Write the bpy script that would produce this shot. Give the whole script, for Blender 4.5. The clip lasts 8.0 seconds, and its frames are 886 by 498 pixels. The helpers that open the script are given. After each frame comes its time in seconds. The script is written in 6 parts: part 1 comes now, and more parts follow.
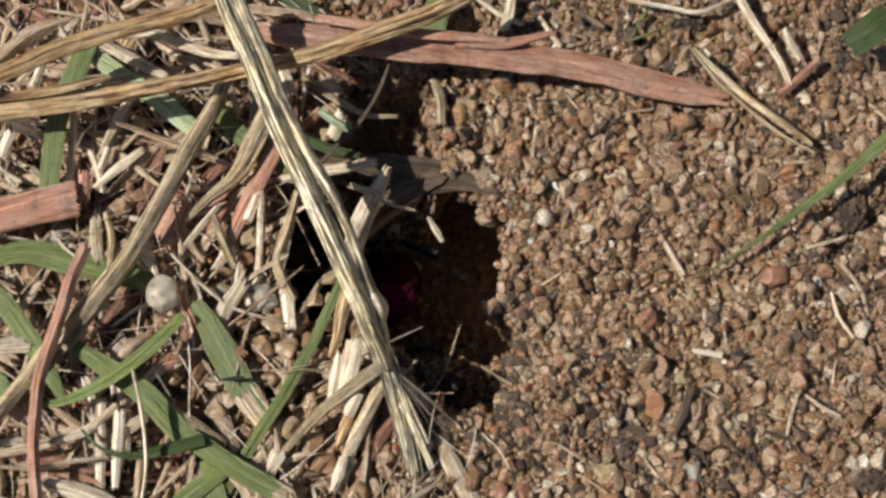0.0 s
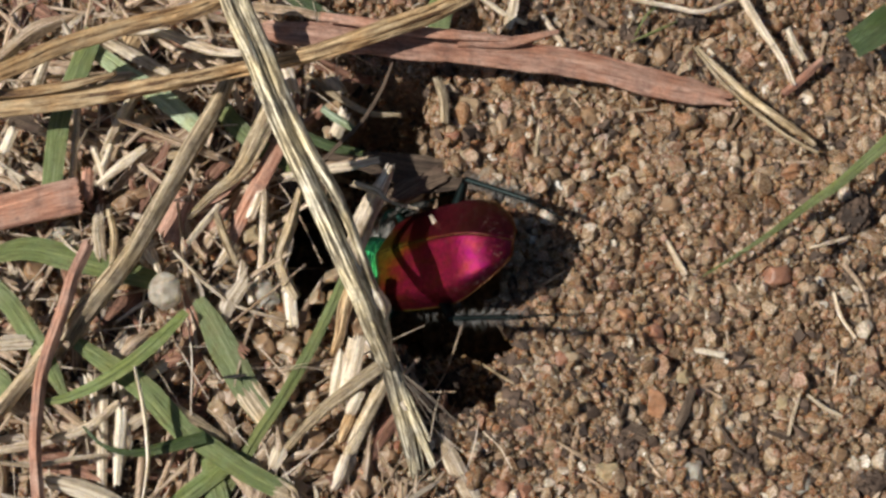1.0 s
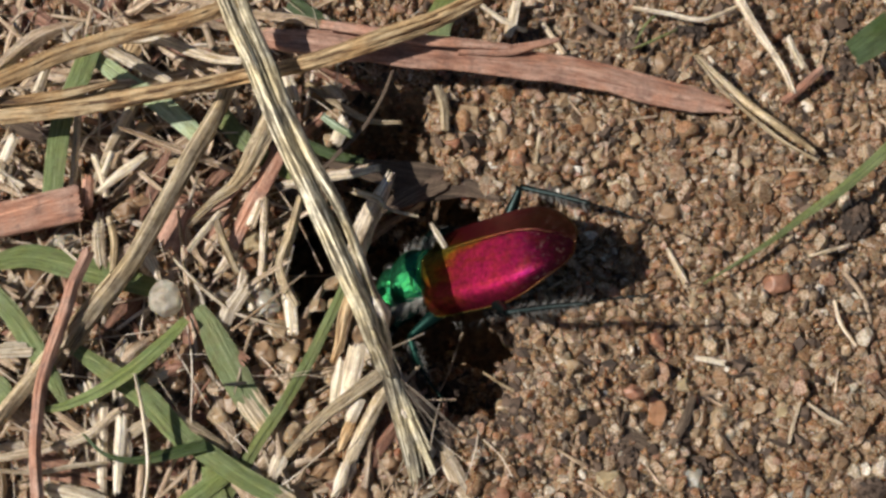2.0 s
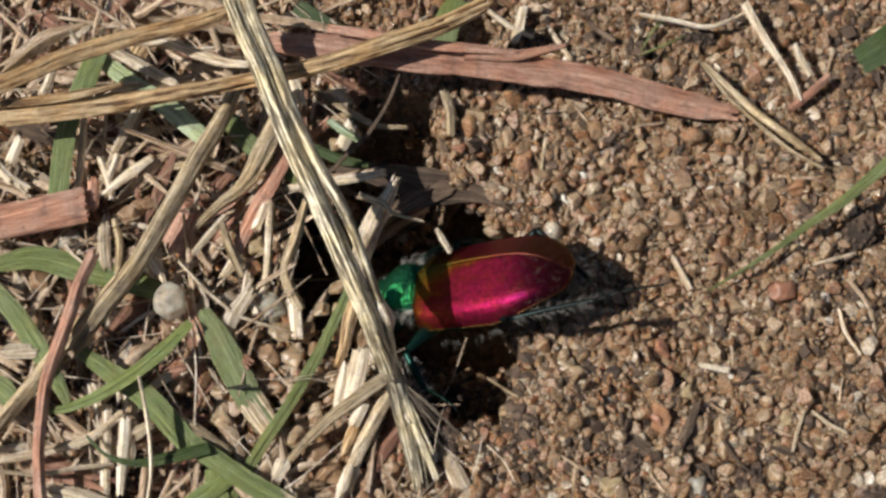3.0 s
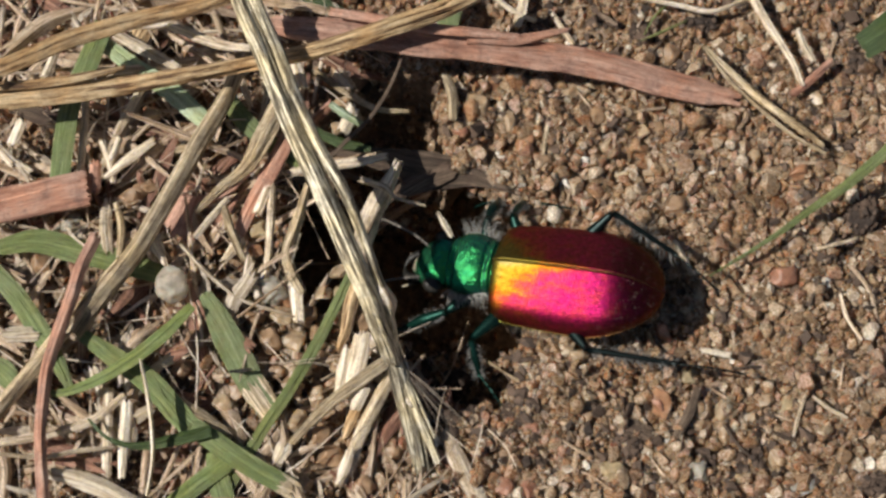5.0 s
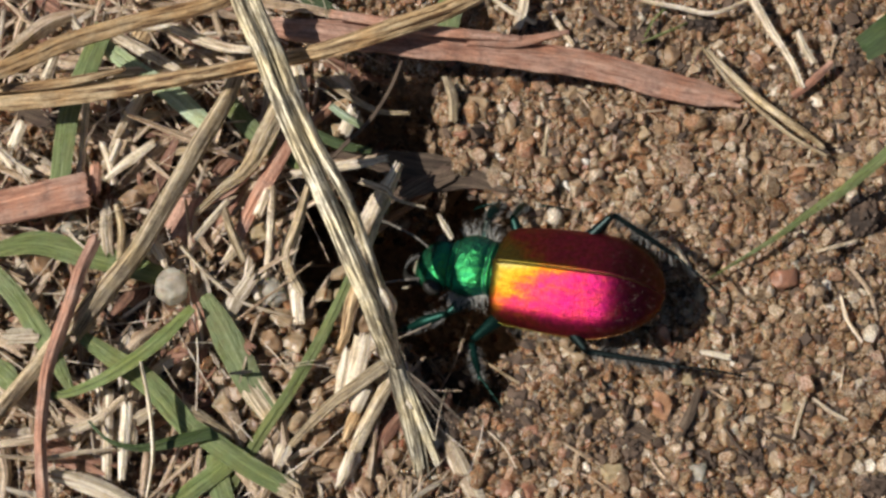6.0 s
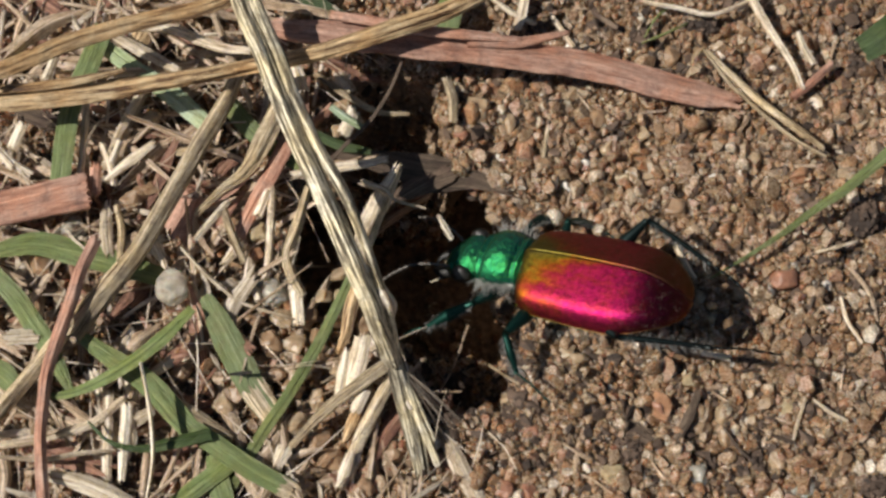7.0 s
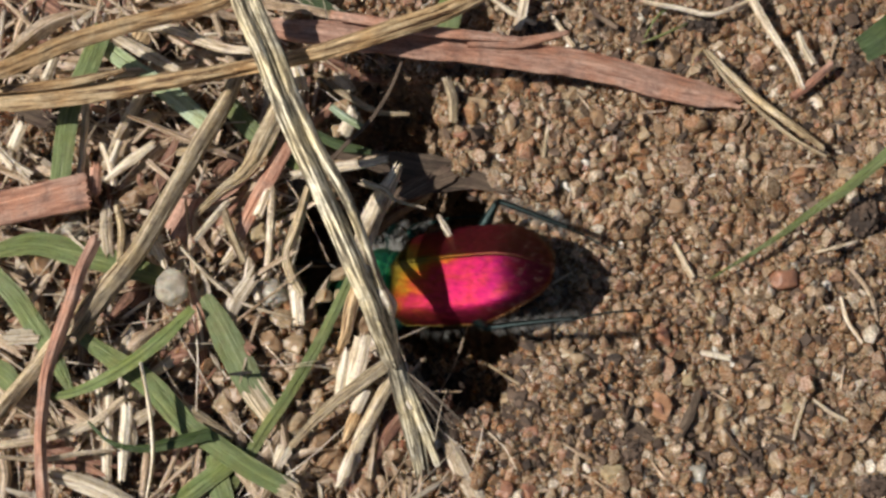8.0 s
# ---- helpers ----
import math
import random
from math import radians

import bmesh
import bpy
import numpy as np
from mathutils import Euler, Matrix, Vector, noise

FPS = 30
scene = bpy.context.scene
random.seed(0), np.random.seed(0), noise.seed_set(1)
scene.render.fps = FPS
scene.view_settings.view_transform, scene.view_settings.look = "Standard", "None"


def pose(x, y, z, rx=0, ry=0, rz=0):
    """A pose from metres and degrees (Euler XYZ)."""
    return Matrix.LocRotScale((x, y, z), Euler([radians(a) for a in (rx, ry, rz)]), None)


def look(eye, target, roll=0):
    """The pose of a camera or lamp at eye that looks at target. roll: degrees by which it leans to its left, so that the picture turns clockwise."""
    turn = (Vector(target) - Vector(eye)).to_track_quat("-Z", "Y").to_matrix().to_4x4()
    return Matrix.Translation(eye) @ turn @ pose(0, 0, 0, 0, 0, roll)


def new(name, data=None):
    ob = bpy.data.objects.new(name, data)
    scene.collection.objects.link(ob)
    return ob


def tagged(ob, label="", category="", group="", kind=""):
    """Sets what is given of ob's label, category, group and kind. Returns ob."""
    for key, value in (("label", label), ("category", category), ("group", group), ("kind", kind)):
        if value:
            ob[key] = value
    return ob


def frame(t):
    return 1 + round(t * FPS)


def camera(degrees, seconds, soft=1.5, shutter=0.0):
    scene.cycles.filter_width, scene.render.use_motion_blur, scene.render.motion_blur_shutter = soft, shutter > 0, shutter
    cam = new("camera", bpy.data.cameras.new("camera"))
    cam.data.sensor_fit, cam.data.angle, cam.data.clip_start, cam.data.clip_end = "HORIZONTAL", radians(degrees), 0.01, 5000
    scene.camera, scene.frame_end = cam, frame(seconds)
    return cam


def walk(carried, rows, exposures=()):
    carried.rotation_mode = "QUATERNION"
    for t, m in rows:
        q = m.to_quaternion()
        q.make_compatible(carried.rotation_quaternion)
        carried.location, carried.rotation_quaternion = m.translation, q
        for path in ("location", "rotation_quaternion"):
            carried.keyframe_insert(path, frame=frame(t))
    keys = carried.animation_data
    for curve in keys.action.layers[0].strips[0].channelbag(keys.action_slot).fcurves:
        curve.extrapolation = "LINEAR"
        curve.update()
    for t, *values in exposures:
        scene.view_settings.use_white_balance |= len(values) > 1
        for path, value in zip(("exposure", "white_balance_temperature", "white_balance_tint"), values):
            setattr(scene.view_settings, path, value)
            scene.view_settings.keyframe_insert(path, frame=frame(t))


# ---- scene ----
MM = 0.001
EYE = (0.00000, -0.02502, 0.06874)

# ---------------- camera ----------------
cam = camera(30, 8.0, soft=2.75, shutter=0.4)
walk(cam, [
    (0.0, look(EYE, (0.000425, 0.000080, 0.0))),
    (0.5, look(EYE, (0.000575, 0.000133, 0.0))),
    (1.0, look(EYE, (0.000313, 0.000013, 0.0))),
    (1.5, look(EYE, (0.000350, 0.000160, 0.0))),
    (3.0, look(EYE, (0.000087, 0.000612, 0.0))),
    (3.5, look(EYE, (0.000025, 0.000372, 0.0))),
    (4.0, look(EYE, (0.000037, -0.000080, 0.0))),
    (4.5, look(EYE, (0.000025, -0.000160, 0.0))),
    (6.0, look(EYE, (0.000000, -0.000040, 0.0))),
    (6.5, look(EYE, (0.000000, -0.000027, 0.0))),
    (7.0, look(EYE, (0.000000, 0.000000, 0.0))),
    (7.5, look(EYE, (0.000000, 0.000000, 0.0))),
    (8.0, look(EYE, (0.000000, 0.000000, 0.0))),
])

# ---------------- light ----------------
SUN_DIR = Vector((-0.66, -0.08, 0.75)).normalized()      # from the ground towards the sun
world = bpy.data.worlds.new("sky")
scene.world = world
world.use_nodes = True
wn = world.node_tree.nodes
sky = wn.new("ShaderNodeTexSky")
sky.sky_type = "NISHITA"
sky.sun_disc = False
sky.sun_elevation = math.asin(SUN_DIR.z)
sky.sun_rotation = math.atan2(SUN_DIR.x, SUN_DIR.y)
wn["Background"].inputs["Strength"].default_value = 0.041
world.node_tree.links.new(sky.outputs[0], wn["Background"].inputs["Color"])

sun_data = bpy.data.lights.new("sun", "SUN")
sun_data.energy = 5.25
sun_data.angle = radians(0.53)
sun_data.color = (1.0, 0.955, 0.885)
sun = new("sun", sun_data)
sun.matrix_world = look(SUN_DIR * 2.0, (0, 0, 0))
scene.view_settings.exposure = 0.0


# ---------------- materials ----------------
def material(name):
    m = bpy.data.materials.new(name)
    m.use_nodes = True
    nt = m.node_tree
    return m, nt, nt.nodes["Principled BSDF"]


def node(nt, kind, **inputs):
    n = nt.nodes.new(kind)
    for key, value in inputs.items():
        n.inputs[key.replace("_", " ")].default_value = value
    return n


def ramp(nt, source, stops, mode="LINEAR"):
    r = nt.nodes.new("ShaderNodeValToRGB")
    r.color_ramp.interpolation = mode
    el = r.color_ramp.elements
    while len(el) < len(stops):
        el.new(0.5)
    for e, (p, c) in zip(el, stops):
        e.position, e.color = p, (*c, 1)
    nt.links.new(source, r.inputs["Fac"])
    return r.outputs["Color"]


def mix(nt, a, b, fac, blend="MIX"):
    m = nt.nodes.new("ShaderNodeMix")
    m.data_type, m.blend_type = "RGBA", blend
    for sock, v in ((m.inputs[0], fac), (m.inputs[6], a), (m.inputs[7], b)):
        if isinstance(v, (int, float)):
            sock.default_value = v
        elif isinstance(v, tuple):
            sock.default_value = (*v, 1)
        else:
            nt.links.new(v, sock)
    return m.outputs[2]


def bump(nt, bsdf, height, strength, distance):
    b = node(nt, "ShaderNodeBump", Strength=strength, Distance=distance)
    nt.links.new(height, b.inputs["Height"])
    nt.links.new(b.outputs["Normal"], bsdf.inputs["Normal"])


def coords(nt, scale, space="Object"):
    tc = nt.nodes.new("ShaderNodeTexCoord")
    mp = nt.nodes.new("ShaderNodeMapping")
    mp.inputs["Scale"].default_value = scale
    nt.links.new(tc.outputs[space], mp.inputs["Vector"])
    return mp.outputs["Vector"]


def noise_tex(nt, vec, scale, detail=4.0, rough=0.55):
    n = node(nt, "ShaderNodeTexNoise", Scale=scale, Detail=detail, Roughness=rough)
    nt.links.new(vec, n.inputs["Vector"])
    return n.outputs["Fac"]


def grain_material(name, stops, rough=0.5, transmission=0.0, glow=0.0):
    """Mineral grains: one colour a grain, stained and pitted."""
    m, nt, b = material(name)
    geo = nt.nodes.new("ShaderNodeNewGeometry")
    base = ramp(nt, geo.outputs["Random Per Island"], stops)
    v = coords(nt, (1000, 1000, 1000))
    stain = noise_tex(nt, v, 2.2, 5)
    base = mix(nt, base, ramp(nt, stain, [(0.30, (0.45, 0.33, 0.23)), (0.55, (1, 1, 1))]), 0.32, "MULTIPLY")
    fine = noise_tex(nt, v, 9.0, 4)
    base = mix(nt, base, ramp(nt, fine, [(0.35, (0.55, 0.47, 0.38)), (0.6, (1, 1, 1))]), 0.5, "MULTIPLY")
    nt.links.new(base, b.inputs["Base Color"])
    nt.links.new(ramp(nt, fine, [(0.3, (rough - 0.18,) * 3), (0.7, (rough + 0.2,) * 3)]), b.inputs["Roughness"])
    b.inputs["Transmission Weight"].default_value = transmission
    b.inputs["IOR"].default_value = 1.5
    b.inputs["Subsurface Weight"].default_value = glow
    b.inputs["Subsurface Scale"].default_value = 1.0
    b.inputs["Subsurface Radius"].default_value = (0.0004, 0.00028, 0.00018)
    bump(nt, b, fine, 0.5, 0.00012)
    return m


def pebble_material(name, colour, rough=0.35, transmission=0.0, glow=0.15):
    m, nt, b = material(name)
    v = coords(nt, (1000, 1000, 1000))
    blot = noise_tex(nt, v, 1.6, 5)
    dark = tuple(c * 0.5 for c in colour)
    light = tuple(min(1, c * 1.25 + 0.03) for c in colour)
    base = ramp(nt, blot, [(0.3, dark), (0.55, colour), (0.75, light)])
    fine = noise_tex(nt, v, 10.0, 3)
    base = mix(nt, base, ramp(nt, fine, [(0.35, (0.6, 0.55, 0.5)), (0.6, (1, 1, 1))]), 0.4, "MULTIPLY")
    nt.links.new(base, b.inputs["Base Color"])
    b.inputs["Roughness"].default_value = rough
    b.inputs["Transmission Weight"].default_value = transmission
    b.inputs["Subsurface Weight"].default_value = glow
    b.inputs["Subsurface Scale"].default_value = 1.0
    b.inputs["Subsurface Radius"].default_value = (0.0006, 0.00045, 0.0003)
    bump(nt, b, fine, 0.35, 0.0001)
    return m


def fibre_material(name, stops, rough=0.55, spots=(0.10, 0.06, 0.035), spot_amount=0.6, bands=11.0, islands=False, through_light=0.0, contrast=0.6, patch=None, fine=0.6, cracks=0.4):
    """Dry or green grass: fibres run along the blade (UV: across, along, in millimetres)."""
    m, nt, b = material(name)
    v = coords(nt, (bands, 0.42, 1.0), "UV")
    rnd = nt.nodes.new("ShaderNodeNewGeometry" if islands else "ShaderNodeObjectInfo").outputs["Random Per Island" if islands else "Random"]
    add = nt.nodes.new("ShaderNodeVectorMath")
    comb = nt.nodes.new("ShaderNodeCombineXYZ")
    mul = nt.nodes.new("ShaderNodeMath")
    mul.operation = "MULTIPLY"
    mul.inputs[1].default_value = 37.0
    nt.links.new(rnd, mul.inputs[0])
    for k in range(3):
        nt.links.new(mul.outputs[0], comb.inputs[k])
    nt.links.new(v, add.inputs[0])
    nt.links.new(comb.outputs[0], add.inputs[1])
    fib = noise_tex(nt, add.outputs[0], 1.0, 5, 0.65)
    base = ramp(nt, fib, [(0.5 + (p - 0.5) * contrast, c) for p, c in stops])
    # finer streaks and short cross cracks
    streak = nt.nodes.new("ShaderNodeVectorMath")
    streak.operation = "MULTIPLY"
    streak.inputs[1].default_value = (2.7, 3.2, 1.0)
    nt.links.new(add.outputs[0], streak.inputs[0])
    hair = noise_tex(nt, streak.outputs[0], 1.0, 6, 0.7)
    base = mix(nt, base, ramp(nt, hair, [(0.36, (0.42, 0.38, 0.33)), (0.48, (1, 1, 1)), (0.66, (1.22, 1.2, 1.16))]), fine, "MULTIPLY")
    crack_at = nt.nodes.new("ShaderNodeVectorMath")
    crack_at.operation = "MULTIPLY"
    crack_at.inputs[1].default_value = (0.55, 0.5, 1.0)
    nt.links.new(add.outputs[0], crack_at.inputs[0])
    crack = ramp(nt, noise_tex(nt, crack_at.outputs[0], 1.0, 3, 0.5), [(0.455, (1, 1, 1)), (0.485, (0.30, 0.25, 0.20)), (0.505, (0.30, 0.25, 0.20)), (0.535, (1, 1, 1))])
    base = mix(nt, base, crack, cracks, "MULTIPLY")
    v2 = coords(nt, (1000, 1000, 1000))
    dust = noise_tex(nt, v2, 7.0, 3, 0.7)
    base = mix(nt, base, ramp(nt, dust, [(0.34, (0.50, 0.44, 0.38)), (0.50, (1, 1, 1))]), 0.42, "MULTIPLY")
    if patch:
        wide = noise_tex(nt, v2, 0.55, 5, 0.7)
        base = mix(nt, base, patch, ramp(nt, wide, [(0.42, (0, 0, 0)), (0.60, (0.75, 0.75, 0.75))]), "MULTIPLY")
    blot = noise_tex(nt, v2, 1.3, 7, 0.75)
    base = mix(nt, base, spots, ramp(nt, blot, [(0.50, (0, 0, 0)), (0.66, (spot_amount,) * 3)]))
    hue = nt.nodes.new("ShaderNodeHueSaturation")
    mr = nt.nodes.new("ShaderNodeMapRange")
    mr.inputs["To Min"].default_value, mr.inputs["To Max"].default_value = 0.80, 1.34
    nt.links.new(rnd, mr.inputs["Value"])
    nt.links.new(mr.outputs[0], hue.inputs["Value"])
    nt.links.new(base, hue.inputs["Color"])
    nt.links.new(hue.outputs[0], b.inputs["Base Color"])
    b.inputs["Roughness"].default_value = rough
    b.inputs["Subsurface Weight"].default_value = through_light
    b.inputs["Subsurface Scale"].default_value = 1.0
    b.inputs["Subsurface Radius"].default_value = (0.0004, 0.0004, 0.0002)
    bump(nt, b, mix(nt, mix(nt, fib, hair, 0.45), crack, 0.3 * cracks), 0.9, 0.00018)
    return m


SAND_STOPS = [(0.0, (0.200, 0.118, 0.070)), (0.12, (0.360, 0.255, 0.158)), (0.24, (0.300, 0.175, 0.099)), (0.34, (0.460, 0.340, 0.221)), (0.44, (0.430, 0.250, 0.171)),
              (0.54, (0.330, 0.236, 0.149)), (0.64, (0.470, 0.293, 0.167)), (0.74, (0.410, 0.213, 0.113)), (0.84, (0.550, 0.406, 0.270)), (0.91, (0.460, 0.283, 0.203)), (0.97, (0.750, 0.586, 0.432)), (1.0, (0.360, 0.146, 0.088))]
M_SAND = grain_material("sand", SAND_STOPS, 0.27, 0.22, 0.8)
M_QUARTZ = grain_material("clear_quartz", [(0.0, (0.46, 0.33, 0.215)), (0.6, (0.62, 0.48, 0.34)), (1.0, (0.85, 0.75, 0.62))], 0.22, 0.25, 0.4)
# humus, also used to colour shade into the dug pit
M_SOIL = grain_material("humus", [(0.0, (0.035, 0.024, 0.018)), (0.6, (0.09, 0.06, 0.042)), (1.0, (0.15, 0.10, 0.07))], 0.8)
M_WEATHERED = fibre_material("weathered_straw", [(0.33, (0.05, 0.04, 0.025)), (0.43, (0.24, 0.20, 0.13)), (0.52, (0.60, 0.545, 0.41)), (0.75, (0.84, 0.79, 0.66))], 0.55, (0.14, 0.115, 0.08), 0.8, 9.0, False, 0.0, 0.62, (1.0, 0.91, 0.66), 1.0, cracks=0.7)
M_GOLD = fibre_material("golden_straw", [(0.33, (0.10, 0.05, 0.02)), (0.45, (0.43, 0.295, 0.15)), (0.7, (0.70, 0.54, 0.33))], 0.5, (0.16, 0.08, 0.03), 0.5, 7.0, False, 0.0, 0.55, (1.0, 0.80, 0.58))
M_RED = fibre_material("russet_leaf", [(0.22, (0.17, 0.075, 0.05)), (0.46, (0.51, 0.295, 0.215)), (0.75, (0.72, 0.50, 0.39))], 0.6, (0.12, 0.06, 0.05), 0.6, 6.0, False, 0.0, 0.9, (1.0, 0.74, 0.58), cracks=0.12)
M_BROWN = fibre_material("brown_stem", [(0.28, (0.14, 0.095, 0.05)), (0.46, (0.49, 0.39, 0.255)), (0.72, (0.73, 0.62, 0.45))], 0.6, (0.10, 0.06, 0.035), 0.6, 9.0, False, 0.2, 0.6, (1.0, 0.90, 0.72))
# dull debris; on the burrow's leaf flakes its dark tone stands for shade
M_DULLSHADE = fibre_material("dull_shaded_leaf", [(0.28, (0.06, 0.040, 0.026)), (0.5, (0.125, 0.085, 0.057)), (0.72, (0.20, 0.145, 0.10))], 0.75, (0.06, 0.03, 0.025), 0.7)
M_SOOT = fibre_material("black_debris", [(0.28, (0.012, 0.012, 0.011)), (0.72, (0.04, 0.038, 0.034))], 0.6)
M_FRAY = fibre_material("frayed_fibre", [(0.28, (0.08, 0.065, 0.05)), (0.5, (0.16, 0.13, 0.10)), (0.72, (0.26, 0.22, 0.18))], 0.8)
M_PALE = fibre_material("pale_straw", [(0.25, (0.32, 0.22, 0.13)), (0.5, (0.70, 0.57, 0.41)), (0.72, (0.89, 0.80, 0.63))], 0.5, through_light=0.25)
M_CREAM = fibre_material("cream_chaff", [(0.25, (0.50, 0.36, 0.22)), (0.5, (0.82, 0.69, 0.51)), (0.72, (0.93, 0.85, 0.68))], 0.55, (0.3, 0.2, 0.12), 0.45, through_light=0.25)
M_GREEN = fibre_material("green_blade", [(0.25, (0.071, 0.109, 0.035)), (0.5, (0.170, 0.230, 0.081)), (0.75, (0.369, 0.422, 0.200))], 0.42, (0.16, 0.13, 0.05), 0.35, 9.0, False, 0.15, 1.1, (1.0, 0.9, 0.6), cracks=0.15)
# the shade over these blades is put into this darker green
M_SHADEGREEN = fibre_material("shaded_green_blade", [(0.25, (0.018, 0.035, 0.010)), (0.5, (0.04, 0.07, 0.02)), (0.75, (0.08, 0.12, 0.04))], 0.42, (0.05, 0.05, 0.02), 0.4, 9.0, False, 0.1, 1.1, (1.0, 0.9, 0.6), cracks=0.15)
M_MIDGREEN = fibre_material("grey_green_blade", [(0.25, (0.050, 0.077, 0.025)), (0.5, (0.121, 0.160, 0.056)), (0.75, (0.241, 0.269, 0.112))], 0.42, (0.10, 0.09, 0.04), 0.35, 9.0, False, 0.15, 1.1, (1.0, 0.9, 0.6), 0.4, cracks=0.15)
M_OLIVE = fibre_material("olive_blade", [(0.25, (0.10, 0.14, 0.05)), (0.5, (0.23, 0.29, 0.125)), (0.75, (0.42, 0.48, 0.27))], 0.5, (0.22, 0.17, 0.07), 0.4, 9.0, False, 0.15, 1.1, (1.0, 0.9, 0.6), 0.4, cracks=0.15)
M_PALEGREEN = fibre_material("pale_green_blade", [(0.25, (0.16, 0.24, 0.13)), (0.5, (0.33, 0.43, 0.28)), (0.75, (0.55, 0.63, 0.48))], 0.42, (0.3, 0.26, 0.12), 0.4, 9.0, False, 0.15, 1.1, (1.0, 0.9, 0.6), cracks=0.15)
M_LITTER = fibre_material("litter", [(0.25, (0.24, 0.14, 0.075)), (0.5, (0.64, 0.465, 0.30)), (0.75, (0.90, 0.75, 0.55))], 0.6, (0.12, 0.06, 0.04), 0.7, 11.0, True, through_light=0.3)
M_LITTER_RED = fibre_material("russet_litter", [(0.25, (0.14, 0.055, 0.035)), (0.5, (0.34, 0.165, 0.105)), (0.75, (0.52, 0.30, 0.21))], 0.65, (0.06, 0.03, 0.02), 0.7, 9.0, True, through_light=0.3)
M_LITTER_PALE = fibre_material("pale_litter", [(0.25, (0.40, 0.30, 0.19)), (0.5, (0.75, 0.63, 0.46)), (0.75, (0.92, 0.83, 0.66))], 0.55, (0.2, 0.12, 0.07), 0.5, 11.0, True, through_light=0.3)
M_DARKBITS = fibre_material("dark_rootlet", [(0.25, (0.03, 0.02, 0.014)), (0.5, (0.09, 0.06, 0.04)), (0.75, (0.18, 0.13, 0.09))], 0.7, (0.03, 0.02, 0.02), 0.5, 9.0, True)


def ground_material():
    m, nt, b = material("sandy_soil")
    v = coords(nt, (1000, 1000, 1000))
    big = noise_tex(nt, v, 0.12, 6)
    fine = noise_tex(nt, v, 2.5, 8, 0.65)
    vor = node(nt, "ShaderNodeTexVoronoi", Scale=2.2)
    nt.links.new(v, vor.inputs["Vector"])
    base = ramp(nt, fine, [(0.3, (0.13, 0.085, 0.052)), (0.5, (0.28, 0.19, 0.12)), (0.7, (0.44, 0.31, 0.205))])
    base = mix(nt, base, ramp(nt, big, [(0.35, (0.5, 0.45, 0.4)), (0.6, (1, 1, 1))]), 0.6, "MULTIPLY")
    nt.links.new(base, b.inputs["Base Color"])
    b.inputs["Roughness"].default_value = 0.85
    bump(nt, b, vor.outputs["Distance"], 0.6, 0.0003)
    return m


M_GROUND = ground_material()


def shell_material(name, stops, axis_scale, rough, metal=0.9):
    """Dark metallic shell whose colour runs along the body."""
    m, nt, b = material(name)
    v = coords(nt, (1000, 1000, 1000))
    sep = nt.nodes.new("ShaderNodeSeparateXYZ")
    nt.links.new(v, sep.inputs[0])
    mr = nt.nodes.new("ShaderNodeMapRange")
    mr.inputs["From Min"].default_value, mr.inputs["From Max"].default_value = axis_scale
    add = nt.nodes.new("ShaderNodeMath")
    add.operation = "MULTIPLY_ADD"
    add.inputs[1].default_value = 1.1
    nt.links.new(noise_tex(nt, v, 1.4, 4), add.inputs[0])
    nt.links.new(sep.outputs["Y"], add.inputs[2])
    nt.links.new(add.outputs[0], mr.inputs["Value"])
    base = ramp(nt, mr.outputs[0], stops)
    fine = noise_tex(nt, v, 11.0, 3, 0.5)
    base = mix(nt, base, ramp(nt, fine, [(0.3, (0.55, 0.55, 0.55)), (0.6, (1, 1, 1))]), 0.5, "MULTIPLY")
    nt.links.new(base, b.inputs["Base Color"])
    b.inputs["Metallic"].default_value = metal
    nt.links.new(ramp(nt, fine, [(0.3, (rough - 0.03,) * 3), (0.7, (rough + 0.05,) * 3)]), b.inputs["Roughness"])
    bump(nt, b, fine, 0.2, 0.00002)
    return m


